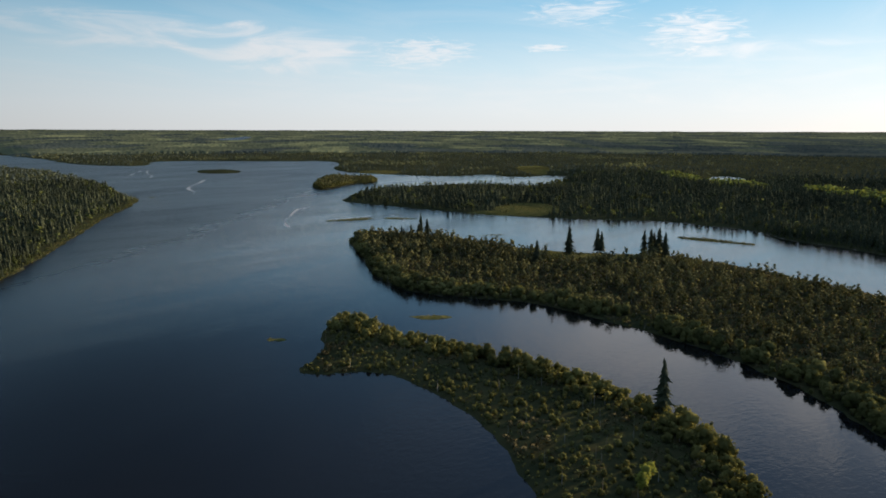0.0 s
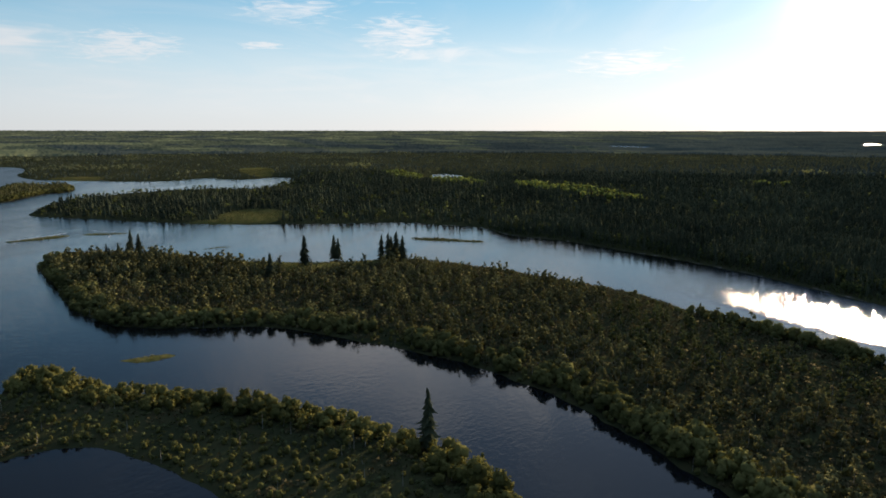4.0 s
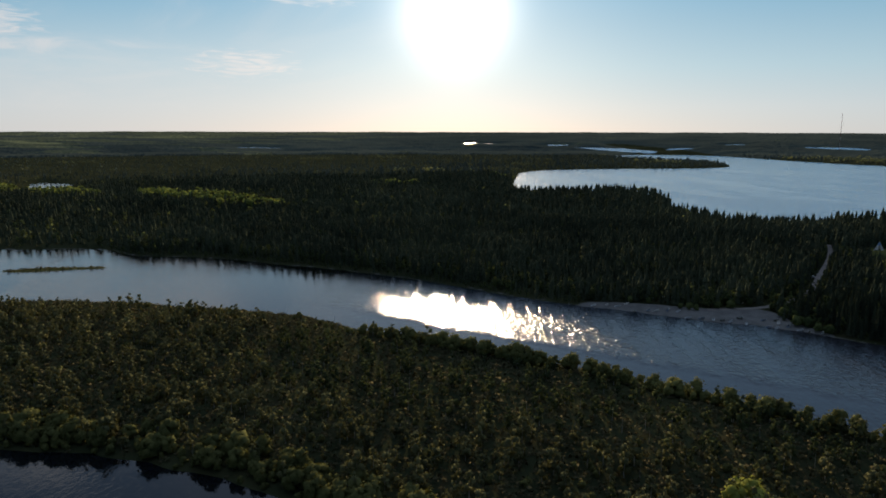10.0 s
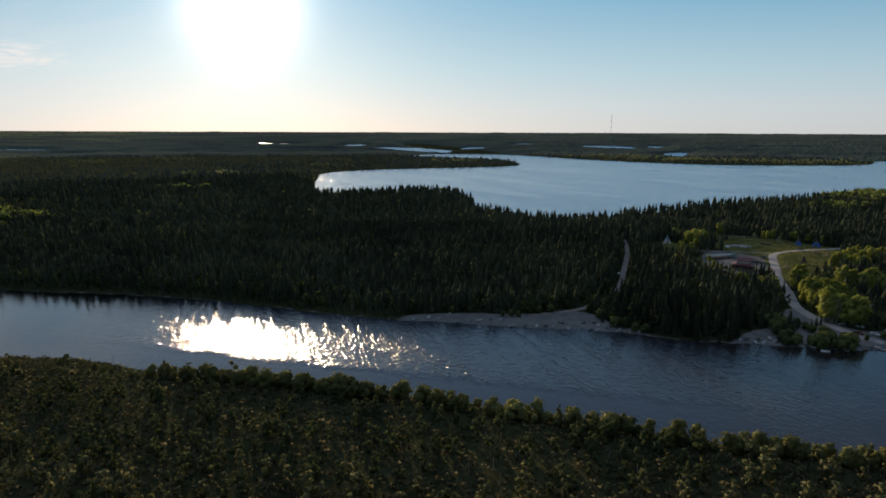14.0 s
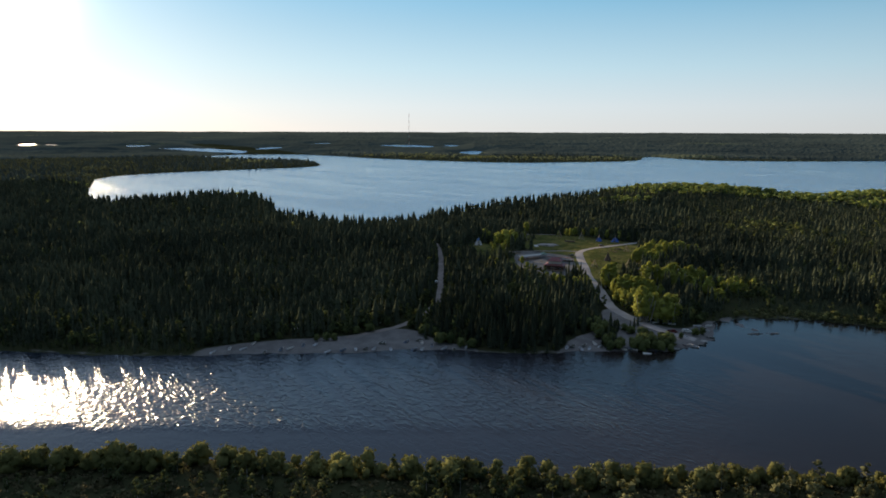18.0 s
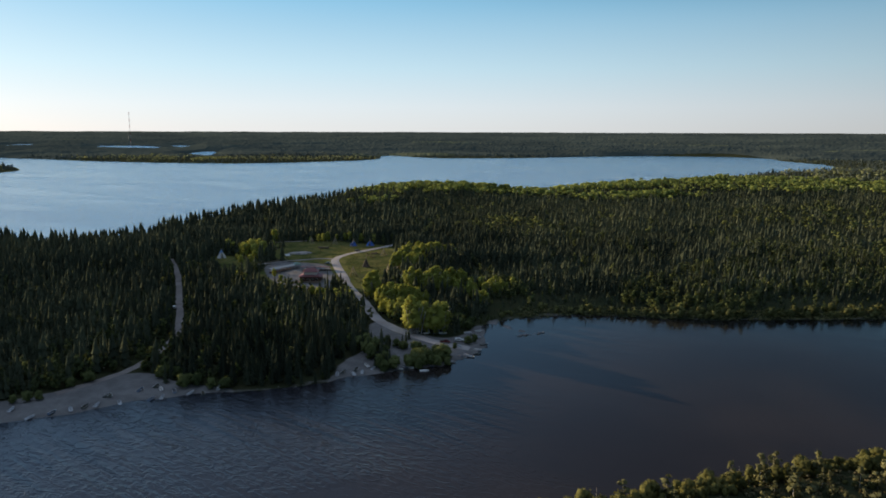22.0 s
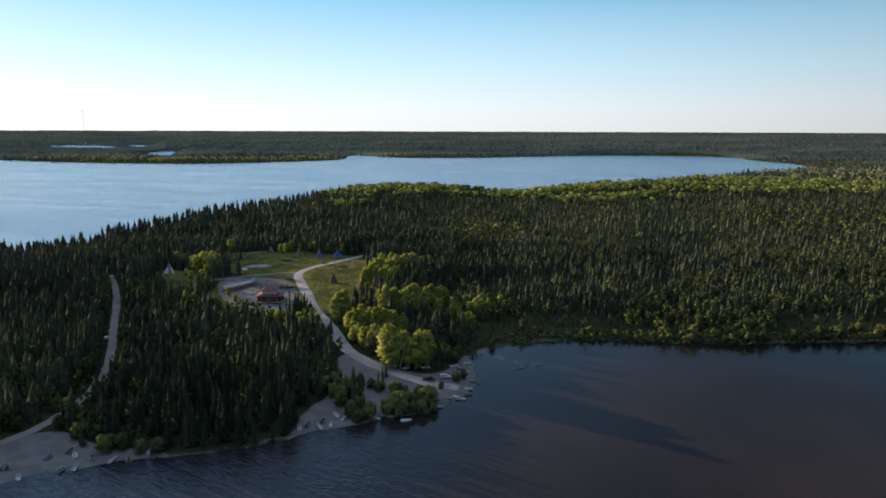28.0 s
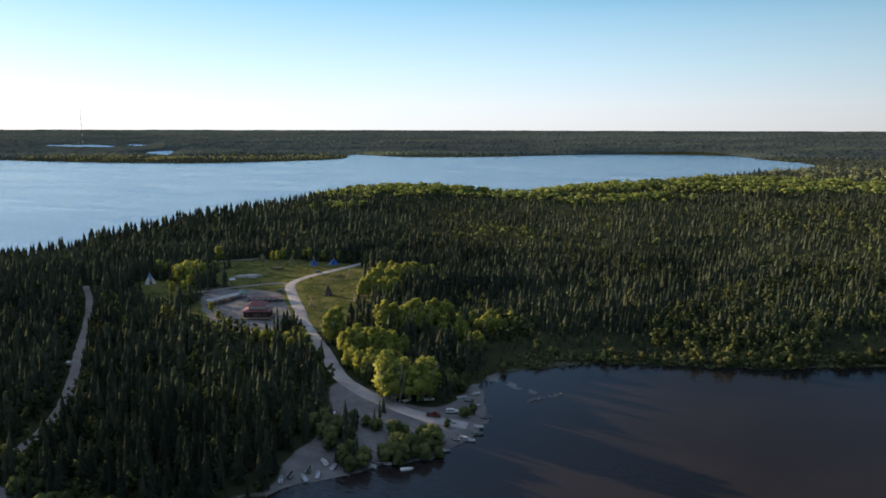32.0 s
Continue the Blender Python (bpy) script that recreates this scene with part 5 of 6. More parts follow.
M_BLUECLOTH = plain("pale_blue_cloth", (0.22, 0.36, 0.62), 0.8, 0.0, 0.2, 1.5, 0.3)
M_REDWOOD = plain("red_stained_wood", (0.16, 0.055, 0.04), 0.8, 0.0, 0.3, 3.0, 0.3)
M_BROWNHIDE = plain("brown_canvas", (0.085, 0.062, 0.05), 0.9, 0.0, 0.3, 1.5, 0.3)
M_REDCAR = plain("dark_red_car_paint", (0.14, 0.022, 0.02), 0.3, 0.2, 0.15, 1.0, 0.0)
M_GREYCAR = plain("grey_car_paint", (0.10, 0.105, 0.11), 0.3, 0.3, 0.15, 1.0, 0.0)
M_TYRE = plain("tyre_rubber", (0.02, 0.02, 0.02), 0.8, 0.0, 0.2, 6.0)
M_RIM = plain("wheel_rim", (0.5, 0.5, 0.5), 0.35, 0.9, 0.1, 6.0)
M_STONE = plain("river_stone", (0.20, 0.19, 0.18), 0.85, 0.0, 0.35, 1.0, 0.4)
M_LAMP = plain("lamp_glass", (0.7, 0.68, 0.62), 0.2, 0.0, 0.05, 3.0, 0.0)
M_REDLAMP = plain("red_lamp_glass", (0.35, 0.02, 0.02), 0.25, 0.0, 0.05, 3.0, 0.0)
M_MASTRED = plain("red_mast_paint", (0.35, 0.06, 0.04), 0.6, 0.2, 0.2, 0.5)


def glass_material():
    def build(k):
        return k.add("ShaderNodeBsdfPrincipled", {"Base Color": (0.02, 0.024, 0.028, 1), "Roughness": 0.06, "IOR": 1.5}).outputs[0]
    return material("dark_car_glass", build)


M_GLASS = glass_material()


# ---- gravel roads ----
def road(name, line, width, label):
    """A ribbon with an uneven edge, laid on the ground."""
    p = np.array(line, float)
    for _ in range(2):
        q = np.empty((len(p) * 2, 2))
        q[0], q[-1] = p[0], p[-1]
        q[1:-1:2], q[2::2] = p[:-1] * 0.75 + p[1:] * 0.25, p[:-1] * 0.25 + p[1:] * 0.75
        p = q
    step = np.hypot(*np.diff(p, axis=0).T)
    s = np.concatenate([[0], np.cumsum(step)])
    t = np.arange(0, s[-1], 2.0)
    cx, cy = np.interp(t, s, p[:, 0]), np.interp(t, s, p[:, 1])
    dx, dy = np.gradient(cx), np.gradient(cy)
    n = np.hypot(dx, dy)
    nx, ny = -dy / n, dx / n
    rows = []
    for w in np.linspace(-1, 1, 7):
        wob = width / 2 * w + (0.35 * wave_noise(cx, cy, 9, 51) * abs(w))
        x, y = cx + nx * wob, cy + ny * wob
        z = np.maximum(lookup(GZ, x, y), 0.02) + (0.16 if abs(w) < 0.9 else 0.02)
        rows.append(np.stack([x, y, z], -1))
    V = np.stack(rows, 1).reshape(-1, 3)
    ob = new(name, mesh_of(name, V, grid_faces(7, len(t)), M_ROAD if width > 4.2 else M_TRACK, True))
    return tagged(ob, label, "road", kind="structure")


for key, (line, width) in ROADS.items():
    road("road_" + key, line, width, {"landing": "pale gravel road from boat landing to the camp", "camp": "narrow gravel track across the camp meadow",
                                      "beach": "gravel track through spruces down to the beach", "yard": "worn gravel path past the camp building",
                                      "back": "narrow gravel lane behind the camp meadow"}[key])


# ---- single trees ----
def spruce_tree(seed, label):
    r = np.random.RandomState(seed)
    t = thing("spruce_tree", label, "tree", "spruces round the boat landing")
    bm = bmesh.new()
    rod(bm, (0, 0, -0.03), (0, 0, 0.93), 0.014, 0.003, 6)
    part("trunk", bm, M_BARK, t)
    V, F = spruce_shape(16, 11, seed, r.uniform(0.12, 0.17))
    ob = part("crown", shaped(V, F), M_SPRUCE, t)
    ob.data.attributes.new("tone", "FLOAT", "POINT").data.foreach_set("value", np.full(len(V), r.rand(), np.float32))
    return t


def leafy_tree(name, seed, label, category, group, mat, lumps, sprays, leaf, wide, base, bark, stems=1, tall=1.1):
    r = np.random.RandomState(seed)
    t = thing(name, label, category, group)
    for i in range(stems):
        bm = bmesh.new()
        a, off = 6.283 * i / stems, 0.0 if stems == 1 else 0.06
        x, y = off * math.cos(a), off * math.sin(a)
        rod(bm, (x, y, -0.04), (x * 3, y * 3, 0.78), 0.014, 0.004, 5)
        for j in range(4):
            b, z = r.uniform(0, 6.28), r.uniform(0.3, 0.65)
            rod(bm, (x * (1 + z), y * (1 + z), z), (x * 2 + wide * 0.5 * math.cos(b), y * 2 + wide * 0.5 * math.sin(b), z + 0.18), 0.006, 0.002, 4)
        part("trunk", bm, bark, t)
    V, F, N = leafy_shape(lumps, sprays, leaf, seed, wide, base, tall, 6)
    ob = part("crown", shaped(V, F), mat, t)
    shade_with(ob.data, N)
    ob.data.attributes.new("tone", "FLOAT", "POINT").data.foreach_set("value", np.full(len(V), r.rand(), np.float32))
    return t


def plant(ob, x, y, height, wide=1.0, turn=0.0):
    """Set a unit-high tree on the ground."""
    return pose(x, y, max(ground_z(x, y), 0.0) - 0.05, 0, 0, turn), (height * wide, height * wide, height)


def place_trees(makers, xs, ys, hs, seed, wide=(0.85, 1.2)):
    """Builds each kind once, then sets copies of the kinds at the places."""
    r = np.random.RandomState(seed)
    for i, (x, y, h) in enumerate(zip(xs, ys, hs)):
        w = r.uniform(*wide)
        src = makers[i % len(makers)]
        ob = src if i < len(makers) else copy_thing(src, Matrix())
        m, sc = plant(ob, x, y, h, w, r.uniform(0, 360))
        ob.matrix_basis = m @ Matrix.Diagonal((*sc, 1))


def extra_spruces():
    """A few small spruces on the landing itself."""
    for x, y, h in ((24, 250, 9), (27, 246, 7), (20, 240, 6.5), (22, 236, 7.5), (24, 230, 6), (19, 232, 5), (34, 244, 7), (36, 245, 8), (27, 242, 6), (22, 231, 10.5), (24, 229, 6), (17, 246, 7), (21, 226, 5.5), (19, 228, 6),
                    (21, 224, 9), (25, 222, 8), (18, 221, 7), (23, 219, 7.5), (39, 255, 6.5), (37, 252, 6), (28, 247, 6), (23, 239, 12.5), (25, 236, 10), (16, 236, 9), (14, 243, 9), (19, 250, 8), (-74, 214, 9), (-72, 218, 10), (-66, 214, 8), (-10, 206, 7), (-4, 209, 8), (-16, 204, 9)):
        SINGLE["spruce"] = tuple(np.append(a, v) for a, v in zip(SINGLE["spruce"], (x, y, h)))


extra_spruces()
SPRUCE_LABEL = "tall narrow dark green spruce beside the boat landing"
place_trees([spruce_tree(400 + i, SPRUCE_LABEL) for i in range(8)], *SINGLE["spruce"], 71)


def grove():
    """Bright poplars beside the road and on the landing."""
    r = np.random.RandomState(72)
    xs, ys, hs = [], [], []
    for cx, cy, rx, ry, tall in CLUMPS:
        n = max(6, int(rx * ry / 4.0))
        for _ in range(n):
            a, q = r.uniform(0, 6.283), math.sqrt(r.rand())
            xs.append(cx + rx * q * math.cos(a))
            ys.append(cy + ry * q * math.sin(a))
            hs.append(tall * r.uniform(0.8, 1.15) * (1 - 0.3 * q * q))
    lab = "leafy yellow-green poplar beside the gravel road"
    place_trees([leafy_tree("poplar_tree", 420 + i, lab, "tree", "poplars beside the road", M_GROVE, 14, 430, 0.034, 0.155, 0.12, M_PALE_BARK, 1 + i % 3, 1.75) for i in range(7)], xs, ys, hs, 73, (1.35, 1.85))


grove()


def grove_fill():
    """Younger poplars that close the grove between the tall ones."""
    r = np.random.RandomState(79)
    x, y = scatter(10, 125, 260, 480, 2.3, 214)
    v = in_ovals(x, y, GROVE, 1.0)
    keep = (v > 0) & ~is_open(x, y) & (r.rand(len(x)) < 0.7)
    x, y, v = x[keep], y[keep], v[keep]
    stand("poplar_saplings", LEAF_FINE, x, y, r.uniform(5.0, 10.0, len(x)) * np.where(v < 0.25, 0.6, 1.0), r.uniform(1.0, 1.5, len(x)), 365, M_GROVE, "dense yellow-green poplar saplings beside the road", "saplings", 0.2)


grove_fill()

# small leafy trees and bushes on the landing and the beach: place and height
LANDING_BUSHES = [(39, 235, 6.0), (41, 236, 5.0), (44, 235, 4.0), (49, 231, 5.5), (52, 229, 6.5), (54, 231, 5.0), (60, 239, 3.5), (31, 244, 4.5), (35, 219, 5.5), (38, 217, 5.0), (40, 219, 6.2), (44, 220, 5.0), (47, 219, 5.5),
                  (52, 219, 4.0), (33, 222, 5.0), (17, 230, 6.0), (20, 223, 5.5), (23, 226, 5.0), (18, 236, 5.5), (24, 236, 5.0), (15, 239, 6.0), (20, 244, 6.0), (16, 250, 6.5), (27, 250, 4.5), (69, 247, 4.4),
                  (-78, 224, 4.4), (-74, 222, 5.0), (-70, 219, 5.5), (-125, 202, 4.4), (-121, 203, 3.8), (-130, 201, 3.5), (-112, 214, 4.5), (-106, 219, 5.0), (-150, 199, 4.0), (-160, 194, 4.5), (-99, 231, 5.0),
                  (-64, 211, 5.0), (-60, 209, 6.0), (-54, 206, 5.0), (-48, 205, 5.5), (-86, 231, 4.5), (22, 216, 5.0), (26, 217, 5.5), (20, 219, 6.0), (27, 221, 5.0), (41, 222, 7.5), (37, 221, 7.0), (44, 224, 6.5), (39, 226, 6.0), (48, 226, 5.5), (53, 226, 6.0), (50, 223, 5.0), (33, 240, 4.5), (35, 241, 4.0),
                  (17, 233, 7.0), (20, 238, 7.5), (12, 246, 6.5), (17, 243, 7.0), (73, 250, 4.5), (75, 273, 5.0), (70, 276, 6.0), (78, 280, 5.5), (72, 283, 6.5), (-76, 220, 6.0), (-66, 209, 6.0)]
place_trees([leafy_tree("willow_bush", 440 + i, "rounded green willow bush on gravel by the water", "bush", "bushes along the landing", M_LEAF, 10, 260, 0.06, 0.48, 0.02, M_BARK, 2, 1.0) for i in range(4)],
            [b[0] for b in LANDING_BUSHES], [b[1] for b in LANDING_BUSHES], [b[2] for b in LANDING_BUSHES], 74)
# young trees round the camp meadow
CAMP_TREES = [(-62, 462, 8), (-55, 468, 7), (-52, 476, 8.5), (-45, 505, 7.5), (-40, 520, 9), (0, 556, 8), (8, 560, 9), (16, 557, 7), (24, 556, 8.5), (-8, 552, 6), (36, 558, 7), (-66, 478, 6),
              (-30, 395, 6), (-24, 378, 6.5), (-2, 352, 6), (6, 347, 6.5), (12, 340, 7.5), (-14, 360, 6.5), (0, 343, 8), (5, 339, 8.5), (9, 345, 7.5), (-5, 347, 8), (13, 351, 7), (15, 336, 8), (-9, 354, 7), (-1, 336, 7), (7, 332, 8), (-35, 412, 7), (16, 330, 5), (-55, 492, 15), (-50, 496, 14), (-60, 489, 13), (-46, 490, 13), (-53, 486, 12), (-63, 497, 12), (-39, 553, 13), (-76, 516, 12), (-72, 521, 9), (4, 549, 9), (28, 552, 10), (38, 546, 9), (49, 541, 10), (-53, 400, 8), (-60, 410, 7),
              (86, 352, 8), (90, 360, 7), (94, 350, 9), (98, 362, 7.5), (103, 355, 8.5), (108, 364, 7), (112, 352, 9.5), (88, 372, 7), (96, 376, 8), (118, 360, 7), (84, 342, 6.5), (92, 340, 6), (104, 344, 7), (124, 352, 8), (79, 336, 6)]
place_trees([leafy_tree("birch_tree", 450 + i, "young yellow-green birch at the edge of the camp meadow", "tree", "birches round the camp", M_GROVE, 10, 280, 0.046, 0.27, 0.14, M_PALE_BARK, 1, 1.3) for i in range(4)],
            [b[0] for b in CAMP_TREES], [b[1] for b in CAMP_TREES], [b[2] for b in CAMP_TREES], 75)

# tall spruces that stand out over the islands: place and height
ISLAND_SPRUCES = [(-114, -167, 22.7), (-459, -159, 24.8), (-483, -131, 22.0), (-480, -128, 19.1), (-460, -90, 23.4), (-457, -84, 24.8), (-463, -95, 22.0), (-466, -86, 20.5), (-452, -80, 22.0), (-560, -294, 22.0),
                  (-566, -288, 17.5), (-415, -190, 19.1), (-520, -300, 16.1), (-512, -292, 17.5), (-505, -305, 14.6), (-498, -282, 16.1), (-530, -310, 14.6), (-490, -270, 13.2)]
place_trees([spruce_tree(470 + i, "lone dark spruce towering over island willows") for i in range(3)], [b[0] for b in ISLAND_SPRUCES], [b[1] for b in ISLAND_SPRUCES], [b[2] for b in ISLAND_SPRUCES], 76, (1.5, 2.0))
# bright single trees on the islands
ISLAND_BRIGHT = [(-16, -14, 10), (-12, -17, 9), (-21, -12, 8), (-20, -18, 8.5), (-58, -186, 6.5), (-55, -188, 5.5), (-62, -184, 5.5)]
place_trees([leafy_tree("poplar_tree", 480 + i, "bright yellow-green poplar among island willows", "tree", "bright island poplars", M_GROVE, 10, 300, 0.055, 0.35, 0.08, M_PALE_BARK, 2, 1.1) for i in range(3)],
            [b[0] for b in ISLAND_BRIGHT], [b[1] for b in ISLAND_BRIGHT], [b[2] for b in ISLAND_BRIGHT], 77)


# ---- boats ----
def boat(label, hull_mat, group, motor=True, length=4.9):
    """An open skiff: bow towards +x, keel at z 0."""
    t = thing("skiff", label, "boat", group)
    bm = bmesh.new()
    rows, n = [], 9
    for i in range(n):
        u = i / (n - 1)
        x = -length / 2 + length * u
        w = 0.80 * (1 - max(0, (u - 0.35) / 0.65) ** 2.2) + 0.015
        sheer, keel = 0.55 + 0.22 * u ** 2, 0.16 * max(0, (u - 0.6) / 0.4) ** 2
        ring = [(-w, sheer), (-w * 0.86, keel + 0.16), (-w * 0.45, keel + 0.03), (0, keel), (w * 0.45, keel + 0.03), (w * 0.86, keel + 0.16), (w, sheer)]
        inner = [(w - 0.06, sheer), (w * 0.80, keel + 0.20), (0, keel + 0.07), (-w * 0.80, keel + 0.20), (-w + 0.06, sheer)]
        if u == 1:
            inner = [(a * 0.2, b) for a, b in inner]
        rows.append([bm.verts.new((x, a, b)) for a, b in ring + inner])
    k = len(rows[0])
    for a, b in zip(rows[:-1], rows[1:]):
        for j in range(k):
            bm.faces.new((a[j], a[(j + 1) % k], b[(j + 1) % k], b[j]))
    bm.faces.new(rows[0])
    bm.faces.new(rows[-1][::-1])
    bmesh.ops.recalc_face_normals(bm, faces=bm.faces)
    part("hull", bm, hull_mat, t)
    for x in (-1.3, 0.1, 1.2):
        bm = bmesh.new()
        box(bm, 0.28, 1.30 if x < 1 else 1.1, 0.05, x, 0, 0.38, 0.01)
        part("thwart", bm, M_WOOD if hull_mat is not M_ALU else M_ALU, t)
    for y in (-1, 1):
        bm = bmesh.new()
        rod(bm, (-length / 2, 0.80 * y, 0.56), (length * 0.1, 0.79 * y, 0.60), 0.06, 0.06, 5)
        rod(bm, (length * 0.1, 0.79 * y, 0.60), (length * 0.32, 0.55 * y, 0.70), 0.06, 0.06, 5)
        rod(bm, (length * 0.32, 0.55 * y, 0.70), (length * 0.5, 0.03 * y, 0.78), 0.06, 0.05, 5)
        part("gunwale", bm, M_WHITE if hull_mat is not M_ALU else M_RIM, t)
    if motor:
        bm = bmesh.new()
        box(bm, 0.34, 0.28, 0.36, -length / 2 - 0.12, 0, 0.62, 0.06)
        out = part("outboard", bm, M_BLACK, t, "black outboard motor")
        bm = bmesh.new()
        rod(bm, (-length / 2 - 0.15, 0, 0.65), (-length / 2 - 0.2, 0, 0.0), 0.06, 0.04, 6)
        part("leg", bm, M_BLACK, out)
    return t


BOAT_KINDS = [boat("grey aluminium skiff drawn up on the shore", M_ALU, "boats along the shore"), boat("white open skiff with an outboard on the shore", M_WHITE, "boats along the shore"),
              boat("dark green open skiff lying at the water's edge", M_GREENHULL, "boats along the shore"), boat("faded blue open skiff drawn up on gravel", M_BLUEHULL, "boats along the shore", False),
              boat("grey aluminium boat without a motor on the beach", M_ALU, "boats along the shore", False)]
UPTURNED = boat("white rowing boat lying keel up on the ground", M_WHITE, "upturned boats", False, 4.4)
# place, bearing of the bow
BOATS_LANDING = [(0, 214, 150), (3, 216, 160), (7, 214, 165), (9, 218, 170), (11.5, 215, 175), (14, 222, 130), (17, 219, 120), (29, 217, 140), (31.5, 219, 135), (34, 218, 130), (45, 219, 200),
                 (55, 223, 110), (61, 230, 150), (64, 231, 140), (70, 233, 100), (76, 257, 100), (75, 262, 95), (73, 266, 90), (77, 246, 95), (63, 243, 150), (72, 239, 120), (66, 229, 130), (80, 270, 80)]
BOATS_BEACH = [(-83, 208, 200), (-75, 208, 120), (-77, 199, 190), (-73, 200, 170), (-69, 205, 190), (-62, 203, 140), (-57, 202, 180), (-51, 206, 190), (-95, 203, 160), (-89, 197, 200), (-77, 211, 90),
               (-175, 175, 140), (-169, 181, 150), (-162, 182, 160), (-160, 190, 100), (-143, 185, 180), (-139, 187, 170), (-134, 192, 190), (-128, 194, 160), (-112, 190, 170), (-106, 192, 165),
               (-101, 194, 175), (-97, 195, 160), (-94, 203, 140), (-119, 187, 150), (-150, 180, 160)]
KEEL_UP = [(45, 268, 60), (50, 265, 70), (59, 265, 95), (43, 280, 40), (-153, 212, 85), (-146, 216, 100), (-106, 234, 80), (40, 213, 90), (34, 243, 60), (20, 258, 50), (10, 341, 60)]
count = 0
for x, y, b in BOATS_LANDING + BOATS_BEACH:
    i = (count * 7 + count // 3) % len(BOAT_KINDS)
    src = BOAT_KINDS[i]
    b = 5 + 24 * math.sin(count * 2.3) if y < 225 and x < 26 else b
    m = pose(x, y, max(ground_z(x, y), -0.12) - 0.02, 2 * math.sin(count), 0, 90 - b) @ Matrix.Diagonal((0.92, 0.98, 1.0, 1))
    if src.get("used"):
        copy_thing(src, m)
    else:
        src["used"] = 1
        src.matrix_basis = m
    count += 1
for i, (x, y, b) in enumerate(KEEL_UP):
    m = pose(x, y, max(ground_z(x, y), 0) + 0.66, 180, 0, 90 - b)
    if i:
        copy_thing(UPTURNED, m)
    else:
        UPTURNED.matrix_basis = m
for ob in BOAT_KINDS:
    if "used" in ob:
        del ob["used"]


# ---- vehicles ----
def wheel(t, x, y, r=0.36):
    bm = bmesh.new()
    rod(bm, (x, y - 0.11, r), (x, y + 0.11, r), r, r, 14)
    w = part("wheel", bm, M_TYRE, t)
    bm = bmesh.new()
    rod(bm, (x, y - 0.12, r), (x, y + 0.12, r), r * 0.6, r * 0.6, 10)
    part("rim", bm, M_RIM, w)


def car(kind, label, paint, pickup=False, length=4.8):
    t = thing(kind, label, "car", "vehicles at the camp and landing")
    h = length / 2
    bm = bmesh.new()
    box(bm, length, 1.86, 0.62, 0, 0, 0.42, 0.10)
    part("body", bm, paint, t)
    bm = bmesh.new()
    x0, x1 = (0.0, 1.5) if pickup else (-h + 0.15, 1.0)
    cx, cl = (x0 + x1) / 2 - (0.25 if pickup else 0.1), x1 - x0 + 0.5
    box(bm, cl, 1.74, 0.72, cx, 0, 1.02, 0.06, None, 0.84)
    part("cabin", bm, paint, t)
    for s in (-1, 1):
        n = 2 if pickup else 3
        for i in range(n):
            bm = bmesh.new()
            wx = cx - cl * 0.34 + (i + 0.5) * cl * 0.68 / n
            box(bm, cl * 0.68 / n - 0.10, 0.03, 0.40, wx, s * 0.80, 1.14, 0.008, Matrix.Rotation(-s * radians(-10.5), 4, "X"))
            part("window", bm, M_GLASS, t)
    for x, lean in ((cx + cl * 0.47, 24), (cx - cl * 0.47, -24)):
        bm = bmesh.new()
        box(bm, 0.03, 1.40, 0.50, x, 0, 1.12, 0.008, Matrix.Rotation(radians(-lean), 4, "Y"))
        part("windscreen", bm, M_GLASS, t)
    if pickup:
        bm = bmesh.new()
        box(bm, 1.7, 1.5, 0.06, -h + 1.0, 0, 1.045, 0.01)
        part("cargo_bed", bm, M_BLACK, t)
    for x in (-h * 0.60, h * 0.62):
        for y in (-0.84, 0.84):
            wheel(t, x, y)
    for s in (-1, 1):
        bm = bmesh.new()
        box(bm, 0.05, 0.34, 0.16, h - 0.01, s * 0.66, 0.74, 0.01)
        part("headlight", bm, M_LAMP, t)
        bm = bmesh.new()
        box(bm, 0.05, 0.18, 0.30, -h + 0.01, s * 0.78, 0.70, 0.01)
        part("tail_light", bm, M_REDLAMP, t)
        bm = bmesh.new()
        box(bm, 0.12, 1.8, 0.20, s * (h + 0.02), 0, 0.42, 0.03)
        part("bumper", bm, M_BLACK, t)
    return t


def park(ob, x, y, bearing, lift=0.16):
    ob.matrix_basis = pose(x, y, max(ground_z(x, y), 0) + lift, 0, 0, 90 - bearing)
    return ob


park(car("estate_car", "white off-road car parked on the gravel landing", M_WHITE), 65, 251, 98)
park(car("pickup_truck", "dark red pickup truck parked beside bushes", M_REDCAR, True, 5.3), 57, 248.5, 115)
park(car("estate_car", "dark grey car on the camp road", M_GREYCAR), 31, 500, 60)
park(car("pickup_truck", "grey pickup truck parked beside the camp building", M_GREYCAR, True, 5.2), 4, 453, 100)
park(car("estate_car", "pale car standing on the forest track", M_WHITE, False, 4.5), -89.5, 332, 355)


# ---- camp ----
def cone_pole(bm, r, h, a, over=0.9, thick=0.13):
    x, y = r * math.cos(a), r * math.sin(a)
    rod(bm, (x, y, -0.05), (-x * over / h * 0.9, -y * over / h * 0.9, h + over), thick, thick * 0.5, 5)


def tepee_frame(label, radius, height, poles=10):
    t = thing("bare_tepee", label, "tepee", "bare tepee frames on the meadow")
    for i in range(poles):
        bm = bmesh.new()
        cone_pole(bm, radius, height, 6.283 * i / poles)
        part("pole", bm, M_POLE, t)
    return t


